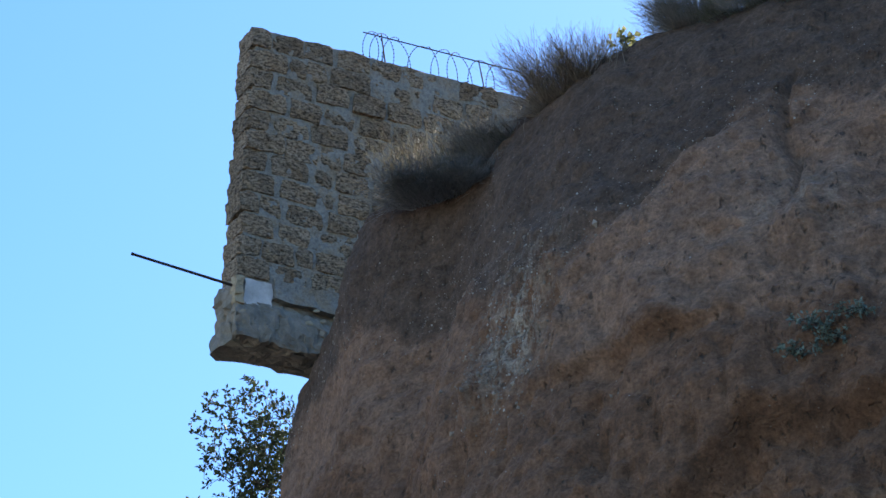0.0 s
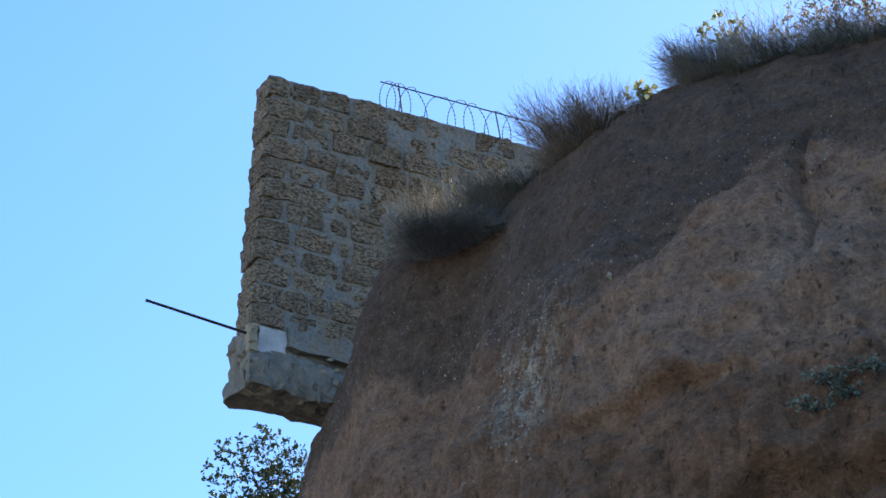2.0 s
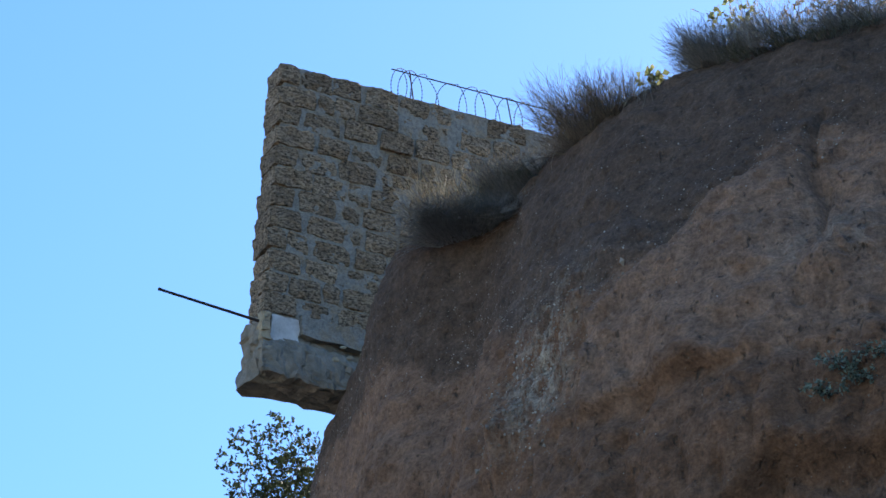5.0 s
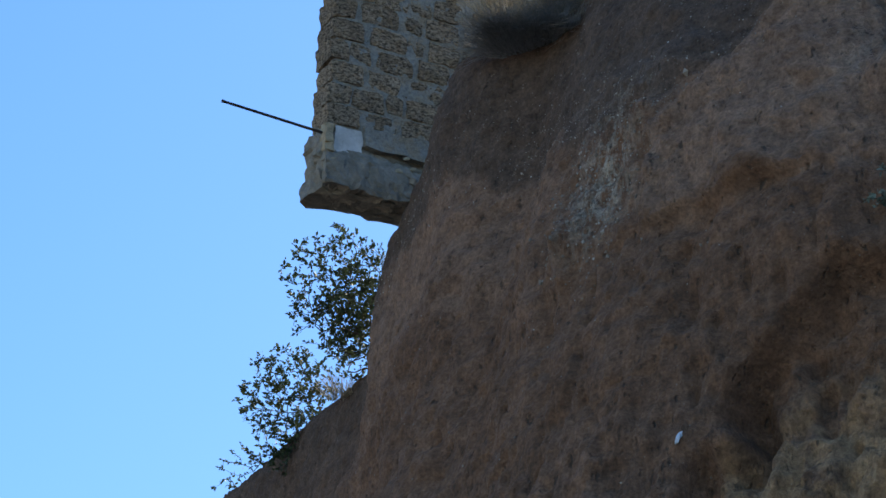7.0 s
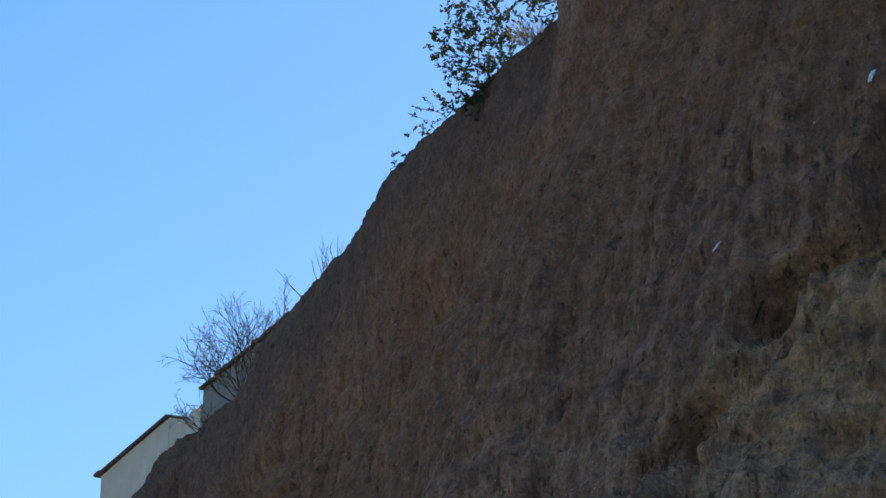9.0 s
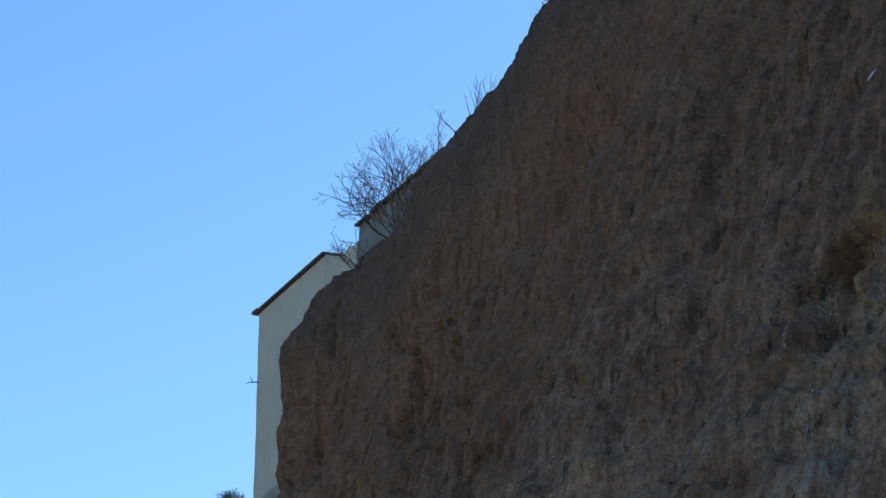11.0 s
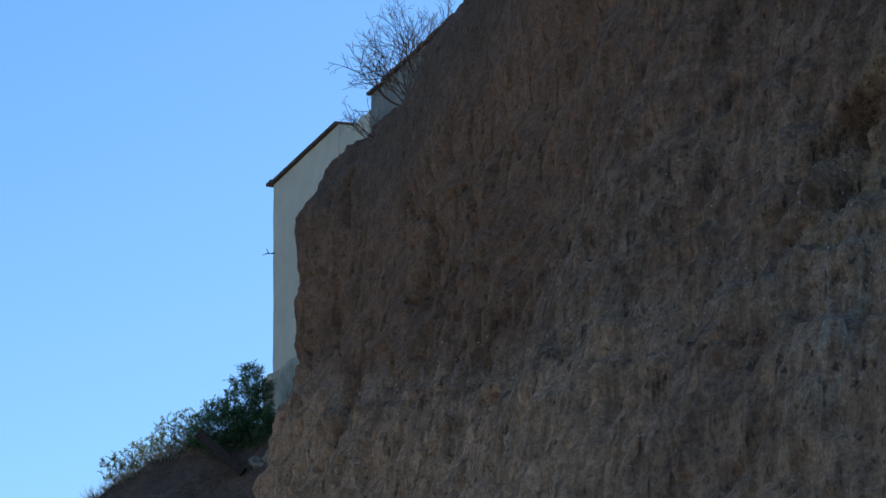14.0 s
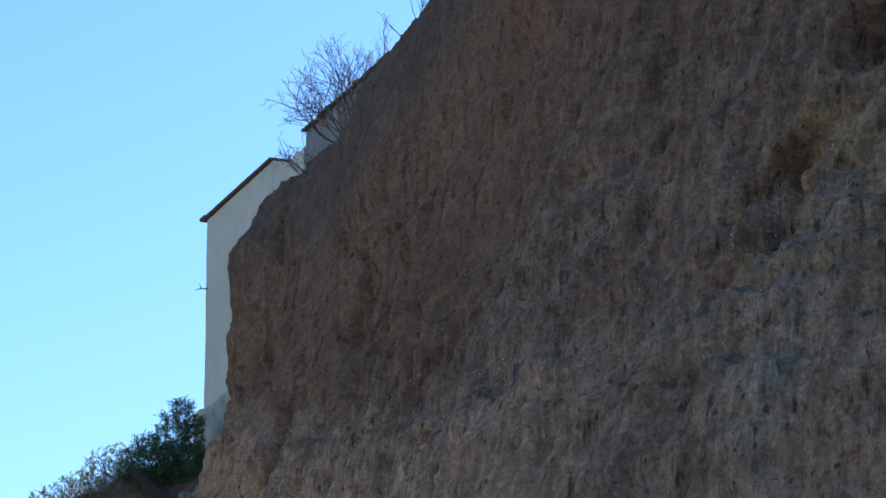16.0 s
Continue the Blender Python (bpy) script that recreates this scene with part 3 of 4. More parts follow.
def build_wire():
    wire = thing("razor_wire", WALL_AT, "coil of razor wire on a thin rail along the wall top", "razor wire", turn=WALL_TURN)
    top = COURSE * COURSES
    bm = bmesh.new()
    tube(bm, (1.235, 0.1, top + 0.31), (3.6, 0.1, top + 0.33), 0.006, 0.006, 6)
    part("rail", bm, STEEL, wire)
    for x, lean in ((1.42, 0.05), (2.42, 0.07), (3.3, 0.05)):
        bm = bmesh.new()
        tube(bm, (x + lean, 0.1, top - 0.03), (x, 0.1, top + 0.335), 0.007, 0.006, 6)
        part("post", bm, STEEL, wire)
    rng = random.Random(5)
    places, x = [], 1.30
    for step in (0.03, 0.10, 0.14, 0.30, 0.22, 0.12, 0.26, 0.16, 0.30, 0.22, 0.3):
        r = rng.uniform(0.155, 0.185)
        skew = rng.uniform(0.15, 0.55)
        for k in range(30):
            a = k / 30 * math.tau
            places.append(Vector((x + step * k / 30 + r * math.sin(a) * 0.75 + skew * r * math.cos(a) * 0.5, 0.1 + 0.6 * r * math.sin(a), top + 0.155 + r * math.cos(a))))
        x += step
    bm = bmesh.new()
    for a, b in zip(places, places[1:]):
        tube(bm, a, b, 0.0028, 0.0028, 3)
    part("coil", bm, STEEL, wire)
    bm = bmesh.new()
    for a, b in zip(places[::1], places[1::1]):
        d = (b - a).normalized()
        side = d.orthogonal().normalized()
        v = [bm.verts.new(a + d * u + side * h) for u, h in ((0, 0), (0.011, 0.009), (0.022, 0), (0.011, -0.009))]
        bm.faces.new(v)
        side2 = d.cross(side)
        v = [bm.verts.new(a + d * u + side2 * h) for u, h in ((0, 0), (0.011, 0.008), (0.022, 0), (0.011, -0.008))]
        bm.faces.new(v)
    tagged(part("barb_strip", bm, STEEL, wire), kind="stuff")


build_wire()

# ---- house behind the far spur ----
HOUSE_AT, HOUSE_TURN = (-10.16, 55.07, 15.2), -62.0


def build_house():
    house = thing("house", HOUSE_AT, "pale plastered house with dark roof edges behind the cliff", "house", turn=HOUSE_TURN)
    low = box(0, 3.32, 0, 6, -0.6, 3.70, cuts=0.35, rough=0.012)
    part("low_wall", low, HOUSE_PLASTER, house)
    step = box(3.32, 4.75, 0.004, 6, -0.6, 3.47, cuts=0.12, rough=0.012, seed=12)
    for v in step.verts:
        if v.co.z > 3.4:
            v.co.z += 0.07 * noise.noise(Vector((v.co.x * 3.1, v.co.y * 2, 5))) + 0.05 * (v.co.x < 3.7)
    part("broken_wall", step, HOUSE_PLASTER, house, "plastered wall with a crumbling top")
    high = box(4.75, 8.6, 0.03, 6, -0.6, 3.73, cuts=0.12, rough=0.014, seed=14)
    for v in high.verts:
        if v.co.z > 3.65:
            v.co.z += 0.05 * noise.noise(Vector((v.co.x * 4, v.co.y * 2, 2)))
    part("high_wall", high, SHADED_GREY_RENDER, house, "bare grey upper wall, coloured darker for its shade")
    plinth = box(-0.20, 4.75, -0.12, 0.3, -0.9, 0.45, cuts=0.15, rough=0.035, seed=4)
    part("plinth", plinth, PLINTH, house, "stained pale concrete plinth")
    part("coping", box(-0.14, 3.3, -0.06, 0.3, 3.705, 3.755, bevel=0.008), TILE, house, "dark roof edge")
    part("coping_end", box(-0.20, 0.04, -0.07, 0.3, 3.715, 3.775, bevel=0.01), TILE, house, "dark roof edge")
    rng = random.Random(8)
    for k in range(15):
        t = part("tile", box(4.72 + 0.25 * k, 4.95 + 0.25 * k, -0.03, 0.3, 3.73, 3.73 + rng.uniform(0.03, 0.07), cuts=0.08, rough=0.014, seed=k), TILE, house)
        t.matrix_basis = pose(0, 0, rng.uniform(-0.035, -0.01))
    return house


house = build_house()

# ---- plants ----
BARK = plain_material("brown_bark", (0.04, 0.03, 0.024), (0.10, 0.078, 0.06), 25, 0.9, 0.002)
GREEN_LEAF = leaf_material("green_leaf", (0.035, 0.05, 0.022), (0.075, 0.095, 0.042), 0.25)
YELLOW_LEAF = leaf_material("yellowing_leaf", (0.11, 0.14, 0.055), (0.34, 0.33, 0.14), 0.5)
WEED_LEAF = leaf_material("pale_weed_leaf", (0.09, 0.13, 0.045), (0.24, 0.27, 0.11), 0.4)
RED_LEAF = leaf_material("reddish_leaf", (0.10, 0.12, 0.05), (0.38, 0.24, 0.15), 0.45)
DARK_LEAF = leaf_material("dark_green_leaf", (0.05, 0.095, 0.045), (0.12, 0.19, 0.08), 0.35)
GREY_LEAF = leaf_material("grey_green_leaf", (0.12, 0.16, 0.12), (0.22, 0.27, 0.21), 0.2)
HANGING = leaf_material("dull_green_growth", (0.10, 0.105, 0.075), (0.22, 0.21, 0.15), 0.3)
STRAW = leaf_material("dry_straw", (0.28, 0.23, 0.15), (0.58, 0.48, 0.32), 0.4)
GREY_TWIG = leaf_material("grey_brown_twig", (0.15, 0.12, 0.095), (0.36, 0.275, 0.19), 0.25)
DARK_TWIG = leaf_material("dark_grey_twig", (0.17, 0.165, 0.16), (0.36, 0.34, 0.31), 0.25)


def in_crown(rng, centre, radii, bias):
    while True:
        q = Vector((rng.uniform(-1, 1), rng.uniform(-1, 1), rng.uniform(-1, 1)))
        if q.length <= 1 and rng.random() < 1 - bias * (0.5 - 0.5 * q.x):
            return Vector((centre[0] + q.x * radii[0], centre[1] + q.y * radii[1], centre[2] + q.z * radii[2]))


def ramify(rng, targets, thin=0.0025):
    """Branches that grow from the origin to all targets. Returns a bmesh and the ends with their ways."""
    nodes, parent, load = [Vector((0, 0, 0))], [-1], [0]
    way = [Vector((0, 0, 0))]

    def cost(k, t):
        gap = t - nodes[k]
        turn = 1 - gap.normalized().dot(way[k]) if k else 0.4
        return gap.length * (1 + 0.8 * turn)

    for t in sorted(targets, key=lambda q: q.length):
        best = min(range(len(nodes)), key=lambda k: cost(k, t))
        a = nodes[best]
        gap = (t - a).length
        steps = max(1, int(gap / 0.13))
        k = best
        for i in range(1, steps + 1):
            p = a.lerp(t, i / steps)
            if i < steps:
                p += Vector((rng.gauss(0, 1), rng.gauss(0, 1), rng.gauss(0.3, 1))) * 0.06 * gap / steps
            nodes.append(p)
            parent.append(k)
            way.append((p - nodes[k]).normalized())
            load.append(0)
            k = len(nodes) - 1
    for k in range(len(nodes) - 1, 0, -1):
        load[k] = max(1, load[k])
        load[parent[k]] += load[k]
    bm, ends = bmesh.new(), []
    for k in range(1, len(nodes)):
        r1 = thin * load[k] ** 0.42
        r0 = min(thin * max(1, load[parent[k]]) ** 0.42, r1 * 1.5)
        tube(bm, nodes[parent[k]], nodes[k], r0, r1, 5 if load[k] > 6 else 3)
        ends.append((nodes[k], (nodes[k] - nodes[parent[k]]).normalized(), load[k]))
    return bm, ends


def add_leaf(bm, rng, at, way, long, wide):
    side = way.cross(Vector((rng.gauss(0, 1), rng.gauss(0, 1), rng.gauss(0, 1))))
    if side.length < 1e-4:
        return
    side.normalize()
    up = way.cross(side)
    mid = at + way * long * 0.5 - up * long * 0.06
    v = [bm.verts.new(q) for q in (at, mid + side * wide * 0.5 + up * wide * 0.15, at + way * long - up * long * 0.2, mid - side * wide * 0.5 + up * wide * 0.15, mid)]
    bm.faces.new((v[0], v[1], v[4]))
    bm.faces.new((v[1], v[2], v[4]))
    bm.faces.new((v[2], v[3], v[4]))
    bm.faces.new((v[3], v[0], v[4]))


def shrub(name, at, label, seed, centre, radii, count, leaf=None, per=5, size=(0.035, 0.06), bias=0.0, thin=0.0025, category="shrub", material=None, shape=0.55, loose=0.0):
    rng = random.Random(seed)
    plant = thing(name, at, label, category)
    targets = [in_crown(rng, centre, radii, bias) for _ in range(count)]
    bm, ends = ramify(rng, targets, thin)
    tagged(part("branchwork", bm, material or BARK, plant), kind="stuff")
    if leaf:
        bm = bmesh.new()
        for p, d, load in ends:
            if load > 4:
                continue
            for _ in range(per if load == 1 else per // 2):
                way = (d + 0.9 * Vector((rng.gauss(0, 1), rng.gauss(0, 1), rng.gauss(0.1, 1)))).normalized()
                long = rng.uniform(*size)
                add_leaf(bm, rng, p - d * rng.uniform(0, 0.08) + loose * Vector((rng.gauss(0, 1), rng.gauss(0, 1), rng.gauss(0, 1))), way, long, long * shape)
        tagged(part("foliage", bm, leaf, plant), kind="stuff")
    return plant


def fan_shrub(name, at, label, seed, stems, long, lean, spread, thick, levels=3, category="shrub", shoots=(4, 7)):
    """A leafless shrub: stems fan up from the ground and fork into fine twigs."""
    rng = random.Random(seed)
    plant = thing(name, at, label, category)
    bm = bmesh.new()

    def grow(p, d, size, r, level):
        count = max(3, int(size / 0.07))
        forks = set(rng.sample(range(1, count), min(count - 1, rng.randint(*shoots)))) if level else set()
        for k in range(count):
            q = p + d * size / count
            tube(bm, p, q, r * (1 - 0.75 * k / count), r * (1 - 0.75 * (k + 1) / count), 5 if level > 1 else 3)
            if k in forks:
                side = d.cross(Vector((rng.gauss(0, 1), rng.gauss(0, 1), rng.gauss(0, 1)))).normalized()
                a = rng.uniform(0.4, 0.85)
                grow(q, (d * math.cos(a) + side * math.sin(a) + Vector((0, 0, 0.12))).normalized(), size * rng.uniform(0.3, 0.55) * (1.1 - 0.4 * k / count), r * 0.6, level - 1)
            p = q
            d = (d + Vector((rng.gauss(0, 0.1), rng.gauss(0, 0.1), rng.gauss(0.03, 0.08)))).normalized()

    for k in range(stems):
        f = (k + 0.5) / stems * 2 - 1
        way = Vector((lean + f * spread, rng.uniform(-0.5, 0.5), 1)).normalized()
        grow(Vector((0.04 * f, 0, -0.05)), way, rng.uniform(*long), thick * rng.uniform(0.7, 1.1), levels)
    tagged(part("branchwork", bm, BARK, plant), kind="stuff")
    return plant


def bare_shrub(at, seed, stems, tall, lean, spread):
    """A leafless shrub: stems fan out, fork at wide angles and end in fine crooked twigs."""
    rng = random.Random(seed)
    plant = thing("bare_shrub", at, "leafless shrub with fine crooked branches on the rim", "shrub")
    dry = bmesh.new()

    def grow(bm, p, d, size, r, level):
        count = max(3, int(size / 0.055))
        forks = rng.sample(range(max(1, count // 5), count), min(count - max(1, count // 5), (7, 8, 6, 3)[level] if level < 3 else 0)) if level < 3 else ()
        for k in range(count):
            q = p + d * size / count
            tube(bm, p, q, max(0.0024, r * (1 - 0.7 * k / count)), max(0.0022, r * (1 - 0.7 * (k + 1) / count)), 5 if level < 2 else 3)
            if k in forks:
                side = d.cross(Vector((rng.gauss(0, 1), rng.gauss(0, 1), rng.gauss(0, 1)))).normalized()
                turn = rng.uniform(0.45, 1.0)
                way = (d * math.cos(turn) + side * math.sin(turn) + Vector((0, 0, 0.10))).normalized()
                grow(bm, q, way, size * rng.uniform(0.32, 0.58) * (1.15 - 0.5 * k / count), r * 0.55, level + 1)
            p = q
            d = (d + Vector((rng.gauss(0, 0.13), rng.gauss(0, 0.13), rng.gauss(0.04, 0.10)))).normalized()
        if level > 1 and rng.random() < 0.10:
            add_leaf(dry, rng, p, d, rng.uniform(0.015, 0.03), 0.014)

    for k in range(stems):
        f = (k + rng.uniform(0.2, 0.8)) / stems * 2 - 1
        bm = bmesh.new()
        way = Vector((lean + f * spread, rng.uniform(-0.4, 0.4), 1)).normalized()
        grow(bm, Vector((0.10 * f, 0, -0.08)), way, rng.uniform(*tall), 0.012 * rng.uniform(0.7, 1.1), 0)
        tagged(part("branch", bm, BARK, plant), kind="stuff")
    tagged(part("dry_foliage", dry, RED_LEAF, plant), kind="stuff")
    return plant


def blade(bm, rng, at, way, long, wide, droop, bends=4):
    """A thin bending blade or twig of three sides."""
    p, d = Vector(at), way.normalized()
    for k in range(bends):
        q = p + d * long / bends
        w0, w1 = wide * (1 - k / bends) + 0.0006, wide * (1 - (k + 1) / bends) + 0.0006
        tube(bm, p, q, w0, w1, 3)
        p = q
        d = (d + Vector((rng.gauss(0, 0.2), rng.gauss(0, 0.2), rng.gauss(0, 0.15) - droop))).normalized()
    return p, d


def tuft(name, at, label, seed, spread, long, count, lean=(0, 0, 0), fan=0.5, wide=0.003, material=None, droop=0.08, category="grass", heads=0.0, forks=0):
    """A bunch of blades or twigs that fan out from a patch of ground."""
    rng = random.Random(seed)
    plant = thing(name, at, label, category)
    bm, twigs, ends = bmesh.new(), bmesh.new(), []
    for _ in range(count):
        x, y = rng.uniform(-1, 1) * spread[0], rng.uniform(-1, 1) * spread[1]
        out = Vector((x / max(0.01, spread[0]) * fan, y / max(0.01, spread[1]) * fan, 1)) + Vector(lean) + Vector((rng.gauss(0, 0.42), rng.gauss(0, 0.42), 0))
        size = rng.uniform(*long)
        root = Vector((x, y, -0.05))
        end, d = blade(bm, rng, root, out, size, wide, droop)
        for _ in range(forks):
            f = rng.uniform(0.35, 0.8)
            way = (out.normalized() + 0.5 * Vector((rng.gauss(0, 1), rng.gauss(0, 1), rng.gauss(0.3, 1)))).normalized()
            blade(twigs, rng, root + out.normalized() * size * f * 0.95, way, size * rng.uniform(0.15, 0.35), wide * 0.5, 0.0, 2)
        if rng.random() < heads:
            ends.append((end, d))
    tagged(part("stem_mass" if forks else "tuft_mass", bm, material or STRAW, plant), kind="stuff")
    if forks:
        tagged(part("side_growth", twigs, material or STRAW, plant), kind="stuff")
    else:
        twigs.free()
    if ends:
        bm = bmesh.new()
        for p, d in ends:
            for k in range(4):
                add_leaf(bm, rng, p - d * 0.02 * k, (d + 0.5 * Vector((rng.gauss(0, 1), rng.gauss(0, 1), rng.gauss(0, 1)))).normalized(), 0.03, 0.01)
        tagged(part("seed_fluff", bm, material or STRAW, plant), kind="stuff")
    return plant


def plants_on_the_rim():
    tuft("dry_shrub", (1.02, 24.05, 16.22), "dry grey-brown twiggy shrub on the cliff rim", 1, (0.26, 0.2), (0.12, 0.66), 1300, (-0.12, -0.2, 0), 1.1, 0.0014, GREY_TWIG, -0.03, "shrub", forks=4)
    tuft("dry_shrub", (1.2, 23.85, 16.28), "dry grey-brown twiggy shrub on the cliff rim", 2, (0.2, 0.15), (0.1, 0.5), 700, (-0.05, -0.2, 0), 1.3, 0.0014, GREY_TWIG, -0.03, "shrub", forks=4)
    tuft("dry_shrub", (2.45, 23.02, 16.5), "low dark leafless shrub on the cliff rim", 8, (0.3, 0.15), (0.06, 0.32), 640, (-0.05, -0.2, 0), 1.0, 0.0016, DARK_TWIG, -0.03, "shrub", forks=3)
    tuft("dry_shrub", (3.0, 22.75, 16.47), "low dark leafless shrub on the cliff rim", 9, (0.3, 0.15), (0.06, 0.32), 640, (-0.05, -0.2, 0), 1.0, 0.0016, DARK_TWIG, -0.03, "shrub", forks=3)
    tuft("dark_shrub", (1.93, 23.45, 16.57), "dark needle-leaved shrub leaning over the rim", 3, (0.17, 0.14), (0.15, 0.44), 1200, (-0.3, -0.3, 0.1), 1.2, 0.0014, DARK_TWIG, -0.02, "shrub", forks=4)
    tuft("dark_shrub", (0.50, 24.85, 16.18), "dark twiggy shrub hanging over the cliff rim", 4, (0.28, 0.2), (0.2, 0.46), 1100, (-0.2, -0.4, 0), 1.3, 0.0016, DARK_TWIG, -0.02, "shrub", forks=4)
    tuft("dark_shrub", (0.12, 25.0, 15.98), "dark grey shrub in shade under the dry grass", 5, (0.46, 0.22), (0.18, 0.52), 1500, (0.12, -1.1, -0.75), 0.9, 0.0018, DARK_TWIG, 0.16, "shrub", forks=4)
    tuft("grass_tuft", (-0.02, 25.05, 16.12), "tuft of dry pale grass before the stone wall", 6, (0.38, 0.2), (0.25, 0.58), 620, (-0.02, -0.2, 0), 0.35, 0.0016, STRAW, 0.05, "grass")
    tuft("grass_tuft", (0.2, 25.0, 16.17), "tuft of dry pale grass before the stone wall", 7, (0.22, 0.15), (0.2, 0.4), 150, (0.1, -0.3, 0), 0.5, 0.0022, STRAW, 0.06, "grass")
    shrub("leafy_weed", (1.52, 23.7, 16.45), "small weed with yellowing round leaves", 8, (-0.08, 0, 0.14), (0.17, 0.1, 0.12), 22, YELLOW_LEAF, 3, (0.05, 0.075), thin=0.002, category="weed", shape=0.85)
    shrub("leafy_weed", (2.1, 23.45, 16.5), "tall weed with yellowing leaves on thin stems", 9, (-0.02, 0, 0.46), (0.22, 0.12, 0.24), 44, YELLOW_LEAF, 3, (0.04, 0.065), thin=0.002, category="weed", shape=0.8)
    tuft("grass_tuft", (2.5, 23.35, 16.55), "dry grass and bare stems on the rim", 10, (0.36, 0.15), (0.25, 0.70), 420, (0, 0, 0), 0.3, 0.0022, STRAW, 0.04, "grass", heads=0.5)
    tuft("grass_tuft", (2.05, 23.6, 16.45), "dry grass and bare stems on the rim", 11, (0.26, 0.1), (0.12, 0.3), 130, (0, -0.1, 0), 0.3, 0.0022, STRAW, 0.04, "grass", heads=0.3)
    tuft("grass_tuft", (1.45, 23.95, 16.4), "dry grass and bare stems on the rim", 12, (0.2, 0.1), (0.1, 0.25), 90, (-0.1, -0.1, 0), 0.3, 0.0022, STRAW, 0.04, "grass", heads=0.3)
    tuft("dark_shrub", (3.3, 23.25, 16.68), "low dark twiggy growth along the rim", 16, (0.5, 0.12), (0.1, 0.32), 700, (0, -0.2, 0), 0.5, 0.0018, DARK_TWIG, 0.0, "shrub", forks=3)
    shrub("leafy_shrub", (2.7, 23.45, 16.6), "thin shrub with grey-green leaves", 13, (0.0, 0, 0.34), (0.32, 0.15, 0.32), 170, RED_LEAF, 3, (0.025, 0.04), thin=0.002)
    shrub("leafy_shrub", (3.15, 23.35, 16.7), "shrub with reddish and green leaves", 14, (0.0, 0, 0.40), (0.5, 0.2, 0.40), 560, RED_LEAF, 5, (0.025, 0.045), thin=0.0014)
    shrub("leafy_shrub", (3.9, 23.0, 16.85), "shrub with reddish and green leaves", 15, (0.0, 0, 0.40), (0.5, 0.2, 0.40), 460, RED_LEAF, 5, (0.025, 0.045), thin=0.0014)

    # low growth that hangs from the edge over the face
    rng = random.Random(61)
    for s in (57.0, 57.3, 57.7, 58.0, 58.35, 60.6, 61.0):
        at, out = on_cliff(s, rng.uniform(0.06, 0.22))
        tuft("hanging_growth", tuple(at), "dark green growth hanging from the cliff edge", int(s * 20), (0.18, 0.08), (0.08, 0.30), 90, tuple(out * 0.9 + Vector((0, 0, -0.8))), 0.6, 0.002, HANGING, 0.14, "plant", forks=2)
    for s in (59.2, 59.35, 60.05, 60.2, 60.45):
        at, out = on_cliff(s, 0.15)
        roots = thing("hanging_roots", tuple(at), "thin pale roots hanging out of the topsoil", "roots")
        for _ in range(5):
            bm = bmesh.new()
            blade(bm, rng, (rng.uniform(-0.08, 0.08), rng.uniform(-0.03, 0.03), 0.02), out * rng.uniform(0.4, 1.0) + Vector((rng.uniform(-0.5, 0.5), 0, -0.4)), rng.uniform(0.2, 0.5), 0.004, 0.35, 7)
            part("root", bm, GREY_TWIG, roots)


plants_on_the_rim()


